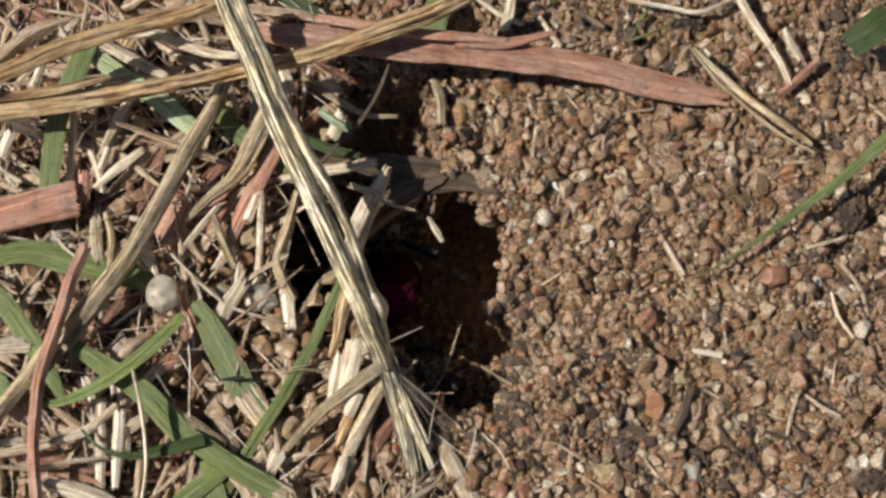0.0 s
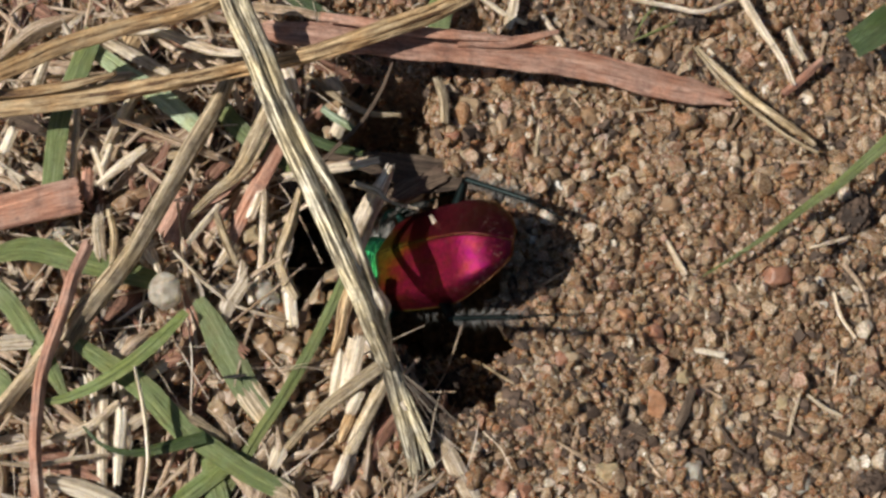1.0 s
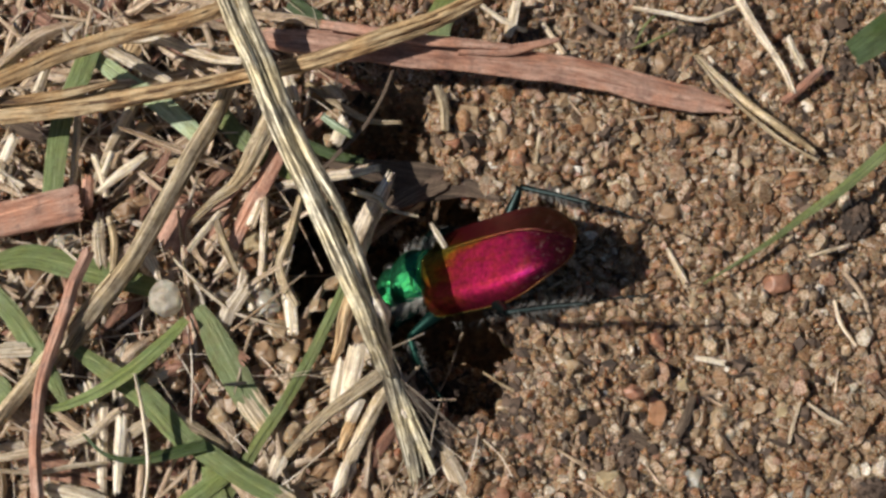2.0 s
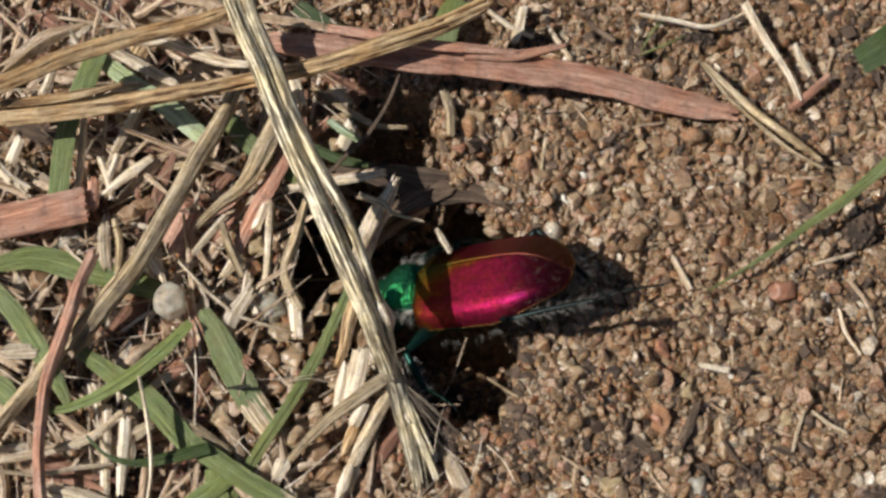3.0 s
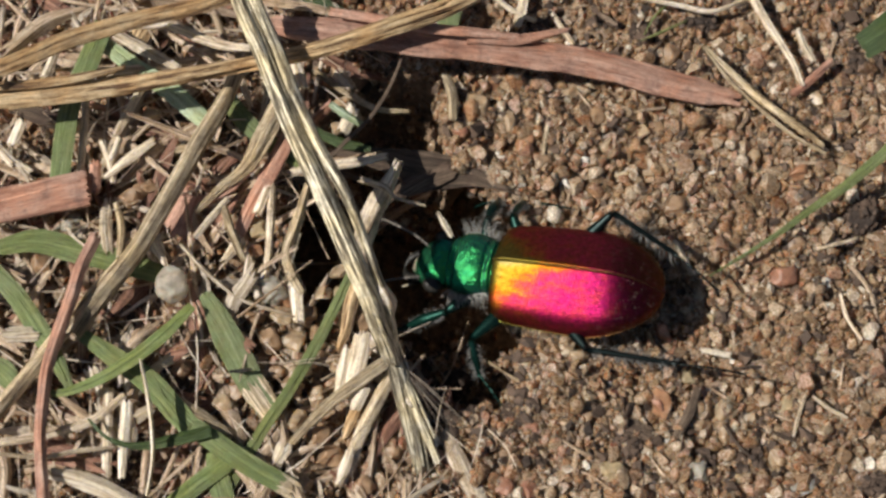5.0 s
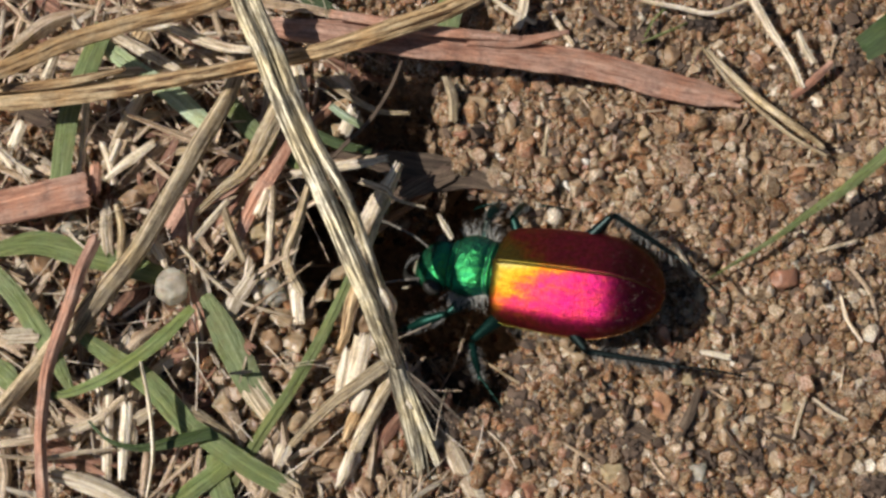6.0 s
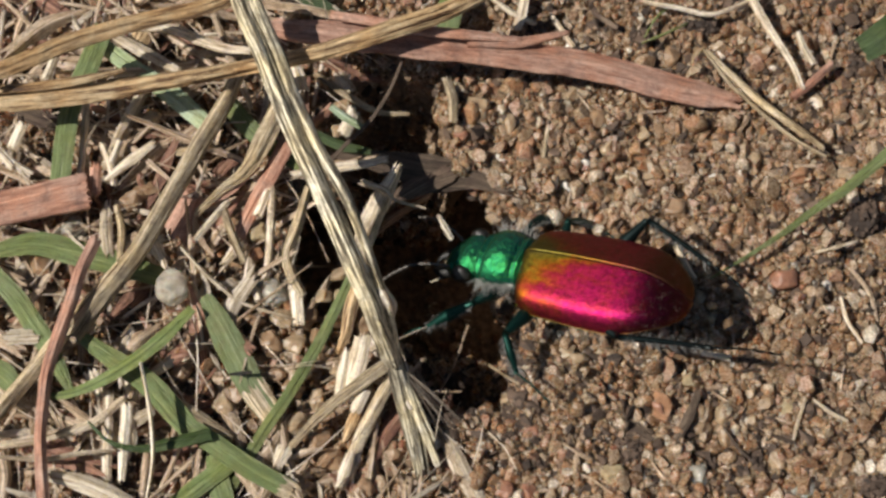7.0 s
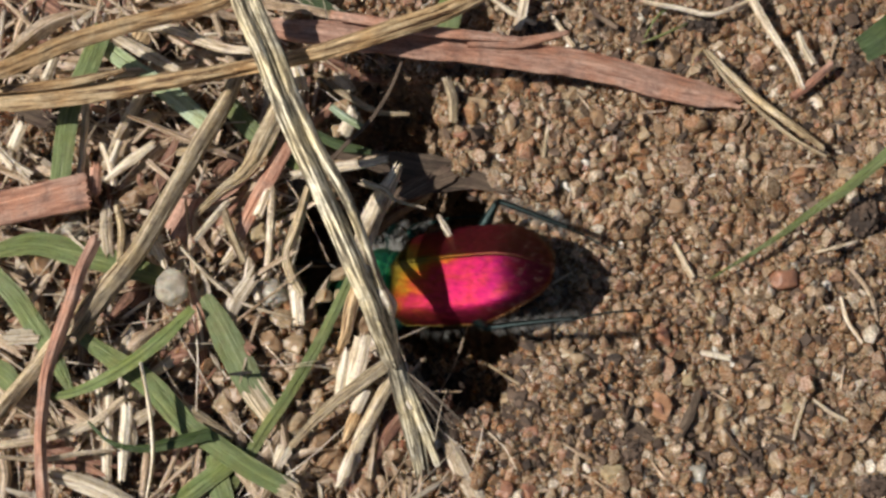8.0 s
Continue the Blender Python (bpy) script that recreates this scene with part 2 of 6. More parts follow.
def film_material(name, thickness, film, ior, tint, rough, base=(0.018, 0.010, 0.008), grain=12.0, relief=0.00006, elytra=False):
    """A beetle's shell whose colour comes from a thin film; its thickness (nanometres) varies over the shell."""
    m, nt, b = material(name)
    v = coords(nt, (1000, 1000, 1000))

    def calc(op, a, c):
        k = nt.nodes.new("ShaderNodeMath")
        k.operation = op
        for sock, value in zip(k.inputs, (a, c)):
            if isinstance(value, (int, float)):
                sock.default_value = value
            else:
                nt.links.new(value, sock)
        return k.outputs[0]
    cloud = noise_tex(nt, v, 1.5, 5, 0.6)
    thick = calc("ADD", calc("MULTIPLY", calc("SUBTRACT", cloud, 0.5), 44.0), thickness)
    # fine streaks along the body
    grain_at = coords(nt, (3200, 900, 3200))
    thick = calc("ADD", thick, calc("MULTIPLY", calc("SUBTRACT", noise_tex(nt, grain_at, 1.6, 5, 0.7), 0.5), 46.0))
    fine = noise_tex(nt, v, grain, 4, 0.6)
    colour = mix(nt, base, tuple(2.2 * c for c in base), fine)
    if elytra:
        sep = nt.nodes.new("ShaderNodeSeparateXYZ")
        nt.links.new(v, sep.inputs[0])
        side = calc("ABSOLUTE", sep.outputs["X"], 0)
        back = calc("MULTIPLY", sep.outputs["Y"], -1.0)
        # golden at the front near the seam, along the seam itself, and in a thin line before the outer rim
        inner = ramp(nt, calc("DIVIDE", side, 2.5), [(0.0, (1, 1, 1)), (0.30, (0.70,) * 3), (0.62, (0.10,) * 3), (1.0, (0.20,) * 3)])
        fore = ramp(nt, calc("DIVIDE", calc("ADD", back, calc("MULTIPLY", cloud, 1.2)), 7.0), [(0.08, (1, 1, 1)), (0.24, (0.75,) * 3), (0.52, (0.22,) * 3), (0.75, (0, 0, 0))])
        edge = ramp(nt, calc("DIVIDE", back, 7.0), [(0.02, (1, 1, 1)), (0.14, (0.55,) * 3), (0.36, (0, 0, 0))])
        seam = ramp(nt, calc("DIVIDE", side, 2.5), [(0.0, (1, 1, 1)), (0.05, (0.8,) * 3), (0.13, (0, 0, 0))])
        late = ramp(nt, calc("DIVIDE", back, 7.0), [(0.45, (1, 1, 1)), (0.72, (0, 0, 0))])
        thick = calc("SUBTRACT", thick, calc("MULTIPLY", calc("MULTIPLY", inner, fore), 46.0))
        thick = calc("SUBTRACT", thick, calc("MULTIPLY", edge, 26.0))
        thick = calc("SUBTRACT", thick, calc("MULTIPLY", calc("MULTIPLY", seam, late), 26.0))
        # dust and scratches towards the tail
        speck = ramp(nt, noise_tex(nt, v, 3.4, 8, 0.85), [(0.56, (0, 0, 0)), (0.62, (0.8,) * 3)])
        speck = mix(nt, speck, ramp(nt, calc("DIVIDE", back, 7.0), [(0.62, (0.04,) * 3), (0.90, (1, 1, 1))]), 1.0, "MULTIPLY")
        colour = mix(nt, colour, (0.26, 0.20, 0.16), speck)
        nt.links.new(ramp(nt, speck, [(0.0, (rough,) * 3), (0.6, (0.7,) * 3)]), b.inputs["Roughness"])
    else:
        nt.links.new(ramp(nt, fine, [(0.3, (rough - 0.03,) * 3), (0.7, (rough + 0.05,) * 3)]), b.inputs["Roughness"])
    nt.links.new(colour, b.inputs["Base Color"])
    nt.links.new(thick, b.inputs["Thin Film Thickness"])
    b.inputs["Thin Film IOR"].default_value = film
    b.inputs["IOR"].default_value = ior
    b.inputs["Specular Tint"].default_value = (*tint, 1)
    relief_height = mix(nt, fine, noise_tex(nt, v, grain * 0.3, 3, 0.6), 0.5)
    bump(nt, b, relief_height, 0.5, relief)
    if elytra:
        # under the film, deeper layers mirror red to gold
        deep = nt.nodes.new("ShaderNodeBsdfPrincipled")
        deep.inputs["Metallic"].default_value = 1.0
        gold = calc("DIVIDE", calc("SUBTRACT", thickness, thick), 60.0)
        mirror = ramp(nt, gold, [(0.0, (0.30, 0.008, 0.054)), (0.30, (0.30, 0.016, 0.028)), (0.55, (0.30, 0.075, 0.010)), (0.85, (0.18, 0.125, 0.010))])
        # mirror dims to the tail: own dark tone, plus slope's shade painted in
        tail_shade = ramp(nt, calc("DIVIDE", calc("ADD", back, calc("MULTIPLY", fine, 0.5)), 7.0), [(0.66, (1, 1, 1)), (0.86, (0.3, 0.3, 0.3))])
        pitted = ramp(nt, noise_tex(nt, v, 5.0, 6, 0.75), [(0.36, (0.45,) * 3), (0.52, (0.95,) * 3), (0.66, (1.35,) * 3)])
        mirror = mix(nt, mirror, pitted, 1.0, "MULTIPLY")
        nt.links.new(mix(nt, mirror, tail_shade, 1.0, "MULTIPLY"), deep.inputs["Base Color"])
        deep.inputs["Roughness"].default_value = 0.48
        deep.inputs["Specular Tint"].default_value = (0.35, 0.6, 0.15, 1)
        bump(nt, deep, relief_height, 0.5, relief)
        both = nt.nodes.new("ShaderNodeMixShader")
        both.inputs[0].default_value = 0.70
        nt.links.new(b.outputs[0], both.inputs[1])
        nt.links.new(deep.outputs[0], both.inputs[2])
        nt.links.new(both.outputs[0], nt.nodes["Material Output"].inputs["Surface"])
    return m


M_ELYTRA = film_material("elytra_shell", 295.0, 1.33, 1.9, (1.0, 0.9, 1.0), 0.32, (0.006, 0.004, 0.003), elytra=True)
M_RIM = shell_material("elytra_rim", [(0.0, (0.14, 0.06, 0.03)), (0.4, (0.24, 0.12, 0.04)), (1.0, (0.16, 0.18, 0.03))], (-7.2, 0.6), 0.45)
M_GREENSHELL = film_material("green_shell", 406.0, 1.33, 3.1, (0.28, 1.0, 0.52), 0.34, (0.004, 0.016, 0.009), 4.0, 0.00055)
M_LEG = shell_material("leg_shell", [(0.0, (0.010, 0.013, 0.013)), (0.6, (0.010, 0.020, 0.019)), (1.0, (0.010, 0.060, 0.043))], (-6.0, 3.0), 0.40, 0.8)
M_UNDER = shell_material("underside_shell", [(0.0, (0.015, 0.04, 0.035)), (1.0, (0.02, 0.08, 0.05))], (-7.0, 3.0), 0.4, 0.8)
M_FEELER = pebble_material("feeler", (0.13, 0.115, 0.10), 0.4, 0.0, 0.0)
M_EYE = pebble_material("eye", (0.014, 0.012, 0.009), 0.38, 0.0, 0.0)
M_JAW = pebble_material("jaw", (0.014, 0.013, 0.010), 0.5, 0.0, 0.0)
M_LIP = pebble_material("lip", (0.34, 0.29, 0.21), 0.4)
M_BRISTLE = pebble_material("bristle", (0.18, 0.175, 0.16), 0.5)
M_HAIR = pebble_material("hair", (0.46, 0.44, 0.40), 0.6)


# ---------------- shape helpers ----------------
def lattice_noise(x, y, seed):
    """Smooth value noise on a unit lattice, -1 to 1."""
    x, y = np.asarray(x, float), np.asarray(y, float)
    xi, yi = np.floor(x).astype(np.int64), np.floor(y).astype(np.int64)
    fx, fy = x - xi, y - yi
    fx, fy = fx * fx * (3 - 2 * fx), fy * fy * (3 - 2 * fy)

    def h(a, b):
        n = (a * 374761393 + b * 668265263 + seed * 2147483647) & 0xFFFFFFFF
        n = ((n ^ (n >> 13)) * 1274126177) & 0xFFFFFFFF
        return ((n ^ (n >> 16)) & 0xFFFF) / 32767.5 - 1
    a = h(xi, yi) * (1 - fx) + h(xi + 1, yi) * fx
    b = h(xi, yi + 1) * (1 - fx) + h(xi + 1, yi + 1) * fx
    return a * (1 - fy) + b * fy


def smooth(a, b, v):
    t = np.clip((v - a) / (b - a), 0, 1)
    return t * t * (3 - 2 * t)


def surface(x, y, rough=1.0):
    """The ground's surface over the plan, in millimetres: sand with a burrow that slants down."""
    x, y = np.asarray(x, float), np.asarray(y, float)
    wob = 0.10 * lattice_noise(x * 0.5, y * 0.5, 5) + 0.09 * lattice_noise(x * 1.2, y * 1.2, 6) + 0.05 * lattice_noise(x * 2.4, y * 2.4, 16)

    def pit(cx, cy, rx, ry, depth, wall):
        return depth * (1 - smooth(wall, 1.0, (np.abs((x - cx) / rx) ** 2.8 + np.abs((y - cy) / ry) ** 2.8) ** (1 / 2.8) + wob))
    deep = pit(-1.8, -0.5, 5.05, 4.0, 15.0, 0.80)
    side = pit(0.8, -4.9, 2.75, 3.0, 3.9, 0.68)
    z = -deep - side - pit(-2.6, 5.2, 2.9, 3.5, 7.0, 0.80)
    near = np.exp(-(x * x + y * y) / 60.0 ** 2)
    z = z + near * rough * (0.45 * lattice_noise(x * 0.16, y * 0.16, 1) + 0.26 * lattice_noise(x * 0.6, y * 0.6, 2) + 0.24 * lattice_noise(x * 1.3, y * 1.3, 3))
    under = np.maximum(0, deep - 1.0)
    low = np.maximum(0, side - 0.8)
    x = x - 0.4 * under * smooth(0.5, -3.0, x + 1.75) + 0.34 * under * smooth(1.0, 3.0, x + 1.75) + 0.42 * low * smooth(0.5, 2.5, x)
    y = y + 0.5 * under * smooth(0.5, 2.5, y + 1.0)
    return x, y, z


def mesh_from(name, verts, faces, mat, uvs=None, shade=True, crease=None):
    """A mesh from millimetres; faces may be an array of quads or of triangles, or a list."""
    me = bpy.data.meshes.new(name)
    v = np.asarray(verts, np.float32) * MM
    if isinstance(faces, np.ndarray):
        n, k = faces.shape
        me.vertices.add(len(v))
        me.vertices.foreach_set("co", v.ravel())
        me.loops.add(n * k)
        me.loops.foreach_set("vertex_index", faces.astype(np.int32).ravel())
        me.polygons.add(n)
        me.polygons.foreach_set("loop_start", np.arange(0, n * k, k, dtype=np.int32))
        me.update(calc_edges=True)
    else:
        me.from_pydata([tuple(p) for p in v], [], faces)
    if uvs is not None:
        layer = me.uv_layers.new(name="UVMap")
        idx = np.zeros(len(me.loops), np.int32)
        me.loops.foreach_get("vertex_index", idx)
        layer.data.foreach_set("uv", np.asarray(uvs, np.float32)[idx].ravel())
    me.polygons.foreach_set("use_smooth", [shade] * len(me.polygons))
    me.validate()
    if crease:
        me.set_sharp_from_angle(angle=radians(crease))
    me.materials.append(mat)
    return me


def spline(pts, n):
    """Catmull-Rom through the points, n samples."""
    p = [np.array(q, float) for q in pts]
    if len(p) == 2:
        p = [p[0], (p[0] + p[1]) / 2, p[1]]
    p = [2 * p[0] - p[1]] + p + [2 * p[-1] - p[-2]]
    out = []
    segs = len(p) - 3
    for s in np.linspace(0, segs, n):
        i = min(int(s), segs - 1)
        t = s - i
        a, b, c, d = p[i:i + 4]
        out.append(0.5 * (2 * b + (c - a) * t + (2 * a - 5 * b + 4 * c - d) * t * t + (3 * b - a - 3 * c + d) * t ** 3))
    return np.array(out)


def blade_mesh(rng, pts, widths, fold=0.15, thick=0.10, ridges=3, ridge=0.035, lean=0.0, twist=0.0, ragged=0.5, n=26, cols=13, wobble=0.05):
    """A strip along a line: ridged, folded, with thickness and torn ends. Returns vertices, quads, UVs."""
    c = spline(pts, n)
    tan = np.gradient(c, axis=0)
    tan /= np.linalg.norm(tan, axis=1)[:, None]
    w = np.interp(np.linspace(0, 1, n), np.linspace(0, 1, len(widths)), widths)
    side = np.cross(tan, [0, 0, 1.0])
    side /= np.maximum(np.linalg.norm(side, axis=1), 1e-6)[:, None]
    up = np.cross(side, tan)
    ang = np.radians(lean + twist * np.linspace(-0.5, 0.5, n))
    s2 = side * np.cos(ang)[:, None] + up * np.sin(ang)[:, None]
    u2 = up * np.cos(ang)[:, None] - side * np.sin(ang)[:, None]
    t = np.linspace(-1, 1, cols)
    arc = np.concatenate([[0], np.cumsum(np.linalg.norm(np.diff(c, axis=0), axis=1))])
    ph = rng.uniform(0, 6)
    edge = 1 + wobble * np.array([lattice_noise(arc * 1.1 + 50 * k + ph, arc * 0 + ph, 7) for k in (0, 1)])
    lat = np.where(t[None, :] < 0, edge[0][:, None], edge[1][:, None]) * t[None, :] * (w / 2)[:, None]
    h = -fold * np.abs(t) ** 1.5 * 1.0 + 0.0 * t
    groove = 1.5 * ridge * lattice_noise(t[None, :] * ridges * 0.9 + ph * 5, arc[:, None] * 0.10 + ph, 8)
    h = h[None, :] * np.minimum(1, (w / max(widths)))[:, None] + groove + 0.35 * ridge * lattice_noise(t[None, :] * 9, arc[:, None] * 0.8 + ph, 9)
    drift = 0.04 * np.max(widths) * lattice_noise(arc * 0.5, arc * 0 + ph * 3, 4)
    top = c[:, None, :] + (lat + drift[:, None])[:, :, None] * s2[:, None, :] + h[:, :, None] * u2[:, None, :]
    if ragged > 0:
        for row, sign in ((0, -1), (n - 1, 1)):
            top[row] += tan[row] * sign * (ragged * rng.random(cols) * np.max(widths))[:, None]
    und = top - thick * u2[:, None, :]
    und[:, 0] += (top[:, 1] - top[:, 0]) * 0.25
    und[:, -1] += (top[:, -2] - top[:, -1]) * 0.25
    ring = np.concatenate([top, und[:, ::-1]], axis=1)
    k = 2 * cols
    verts = ring.reshape(-1, 3)
    i, j = np.meshgrid(np.arange(n - 1), np.arange(k), indexing="ij")
    a, b = i * k + j, i * k + (j + 1) % k
    quads = np.stack([a, a + k, b + k, b], -1).reshape(-1, 4)
    caps = []
    for base in (0, (n - 1) * k):
        for q in range(cols - 1):
            f = [base + q, base + q + 1, base + k - 2 - q, base + k - 1 - q]
            caps.append(f if base == 0 else f[::-1])
    quads = np.concatenate([quads, np.array(caps)])
    u = np.concatenate([lat, lat[:, ::-1]], axis=1)
    uv = np.stack([u, np.repeat(arc[:, None], k, 1)], -1).reshape(-1, 2)
    return verts, quads, uv


BLADE_RNG = np.random.default_rng(11)


def blade(name, pts, widths, mat, label, category, group="", veins=(), dry_tip=0.0, **shape):
    v, f, uv = blade_mesh(BLADE_RNG, pts, widths, **shape)
    ob = new(name, mesh_from(name, v, f, mat, uv, True, 42))
    rng = np.random.default_rng(len(label))
    for lat in veins:
        c = spline(pts, 24)
        side = np.cross(np.gradient(c, axis=0), [0, 0, 1.0])
        side /= np.linalg.norm(side, axis=1)[:, None]
        w = np.interp(np.linspace(0, 1, 24), np.linspace(0, 1, len(widths)), widths)
        fall = shape.get("fold", 0.15) * abs(lat) ** 1.5
        line = c + side * (lat * w / 2 * 0.96)[:, None] + [0, 0, 0.02 - fall]
        v, f, uv = blade_mesh(rng, line[1:-1:2], (0.08, 0.13, 0.12, 0.06), fold=0.05, thick=0.08, ridges=1, ridge=0.0, n=30, cols=5)
        vein = new("vein", mesh_from("vein", v, f, mat, uv))
        vein.parent = ob
    if dry_tip:
        c = spline(pts, 40)[int(40 * (1 - dry_tip)):]
        w = np.interp(np.linspace(1 - dry_tip, 1, 6), np.linspace(0, 1, len(widths)), widths)
        v, f, uv = blade_mesh(rng, c + [0, 0, 0.035], tuple(w * 1.04), fold=0.06, thick=0.05, ridges=4, ridge=0.03, ragged=0.45, n=14)
        tip = tagged(new("dry_tip", mesh_from("dry_tip", v, f, M_BROWN, uv, True, 42)), "tan dried tip")
        tip.parent = ob
    return tagged(ob, label, category, group)


def ico(sub):
    bm = bmesh.new()
    bmesh.ops.create_icosphere(bm, subdivisions=sub, radius=1.0)
    v = np.array([q.co[:] for q in bm.verts])
    f = np.array([[q.index for q in p.verts] for p in bm.faces])
    bm.free()
    return v, f


ICO1, ICO2, ICO3, ICO4 = ico(1), ico(2), ico(3), ico(4)


def random_turns(rng, n):
    q = rng.normal(size=(n, 4))
    q /= np.linalg.norm(q, axis=1)[:, None]
    w, x, y, z = q.T
    return np.stack([np.stack([1 - 2 * (y * y + z * z), 2 * (x * y - z * w), 2 * (x * z + y * w)], -1),
                     np.stack([2 * (x * y + z * w), 1 - 2 * (x * x + z * z), 2 * (y * z - x * w)], -1),
                     np.stack([2 * (x * z - y * w), 2 * (y * z + x * w), 1 - 2 * (x * x + y * y)], -1)], 1)


def lumpy(rng, base, count, amount, cuts=11, low=0.38):
    """count grains cut from a ball: flattened facets and lumps."""
    v, f = base
    out = np.repeat(v[None], count, 0)
    for _ in range(cuts):
        d = rng.normal(size=(count, 1, 3))
        d /= np.linalg.norm(d, axis=2, keepdims=True)
        cut = rng.uniform(low, 0.88, (count, 1))
        over = np.maximum(0, (out * d).sum(-1) - cut)
        out = out - over[..., None] * d
    out *= 1 + amount * rng.normal(size=(count, len(v), 1)) * 0.5
    return out, f


def grains(name, rng, xy, radii, mat, label, category, base, lift=0.25, amount=0.12, crease=22):
    """Many grains that lie on the ground, as one joined mesh."""
    n = len(radii)
    shape, f = lumpy(rng, base, n, amount)
    shape *= (radii[:, None] * rng.uniform(0.68, 1.35, (n, 3)))[:, None, :]
    shape = np.einsum("nij,nvj->nvi", random_turns(rng, n), shape)
    x, y, z = surface(xy[:, 0], xy[:, 1])
    centre = np.stack([x, y, z + radii * lift * rng.uniform(-0.3, 2.3, n)], -1)
    verts = (shape + centre[:, None, :]).reshape(-1, 3)
    faces = (f[None] + (np.arange(n) * len(base[0]))[:, None, None]).reshape(-1, 3)
    ob = new(name, mesh_from(name, verts, faces, mat, None, True, crease))
    return tagged(ob, label, category, "", "stuff")


# ---------------- ground ----------------
def build_ground():
    """One sheet: fine at the burrow, ever coarser out to the horizon."""
    core = np.linspace(-30, 30, 241)
    far = 30 + np.geomspace(0.4, 250000, 42)
    axis = np.concatenate([-far[::-1], core, far])
    gx, gy = np.meshgrid(axis, axis, indexing="ij")
    x, y, z = surface(gx, gy)
    v = np.stack([x, y, z], -1).reshape(-1, 3)
    n = len(axis)
    i, j = np.meshgrid(np.arange(n - 1), np.arange(n - 1), indexing="ij")
    a = i * n + j
    f = np.stack([a, a + n, a + n + 1, a + 1], -1).reshape(-1, 4)
    ob = new("ground", mesh_from("ground", v, f, M_GROUND))
    tagged(ob, "brown sandy soil with a beetle burrow dug into it", "ground", "", "structure")


build_ground()


def build_sand():
    rng = np.random.default_rng(3)

    def spread(n, keep):
        p = np.stack([rng.uniform(-22, 22, n), rng.uniform(-13.5, 15, n)], -1)
        return p[rng.random(n) < keep(p[:, 0], p[:, 1])]
    sandy = lambda x, y: np.clip(0.5 + 0.5 * smooth(-5, 0, x + 0.25 * y) + 0.5 * np.exp(-(((x + 5.5) / 3.6) ** 2 + ((y + 6.5) / 4.5) ** 2)), 0, 1)
    xy = spread(36000, sandy)
    grains("silt_grains", rng, xy, 0.06 + 0.08 * rng.random(len(xy)), M_SAND, "very fine tan silt between the sand grains", "sand", ICO1, 1.0, 0.1)
    xy = spread(9000, sandy)
    grains("sand_grains", rng, xy, 0.14 + 0.14 * rng.random(len(xy)), M_SAND, "fine brown and tan sand grains strewn over the soil", "sand", ICO2, 0.4, 0.04)
    xy = spread(7200, sandy)
    grains("medium_sand_grains", rng, xy, 0.18 + 0.14 * rng.random(len(xy)), M_SAND, "rounded tan and brown sand grains packed together", "sand", ICO2, 0.45, 0.03)
    xy = spread(3300, sandy)
    grains("coarse_sand_grains", rng, xy, 0.25 + 0.27 * rng.random(len(xy)) ** 2.4, M_SAND, "coarse rounded tan and amber sand grains", "sand", ICO3, 0.35, 0.012)
    xy = spread(1500, sandy)
    grains("quartz_grains", rng, xy, 0.16 + 0.26 * rng.random(len(xy)) ** 1.8, M_QUARTZ, "clear and milky quartz grains among the sand", "sand", ICO3, 0.5, 0.012)
    xy = np.stack([rng.uniform(-2.5, 5.0, 2600), rng.uniform(-9.0, -2.2, 2600)], -1)
    grains("dug_sand_grains", rng, xy, 0.13 + 0.22 * rng.random(len(xy)) ** 1.6, M_SAND, "freshly dug sand grains heaped at the burrow's edge", "sand", ICO2, 0.5, 0.06)
    # crumb density: humus patches, plus a blob by the pit standing in for shade
    dark = lambda x, y: np.clip(0.12 + 0.9 * np.exp(-(((x - 12) / 8) ** 2 + ((y - 9.5) / 3.2) ** 2)) + 1.0 * np.exp(-(((x - 18) / 3.0) ** 2 + ((y - 1) / 6) ** 2))
                                + 0.5 * smooth(-4, -9, x) + 0.8 * np.exp(-(((x + 2) / 3.5) ** 2 + ((y - 5.5) / 3) ** 2)) + 1.0 * np.exp(-(((x - 4.2) / 1.8) ** 2 + ((y + 5.2) / 2.4) ** 2)) + 0.9 * np.exp(-(((x - 10) / 6) ** 2 + ((y + 8.0) / 3) ** 2)), 0, 1)
    # dark crumbs put the dug pit's shade into colour
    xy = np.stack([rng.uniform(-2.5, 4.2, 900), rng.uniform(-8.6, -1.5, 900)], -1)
    grains("pit_shade_crumbs", rng, xy, rng.uniform(0.12, 0.42, len(xy)), M_SOIL, "dark soil crumbs painting shade into the dug pit", "soil", ICO2, 0.4, 0.2)
    xy = spread(6400, dark)
    grains("soil_crumbs", rng, xy, rng.uniform(0.12, 0.42, len(xy)), M_SOIL, "dark crumbs of humus mixed into the sand, painting shade beside the pit", "soil", ICO1, 0.3, 0.3)


build_sand()


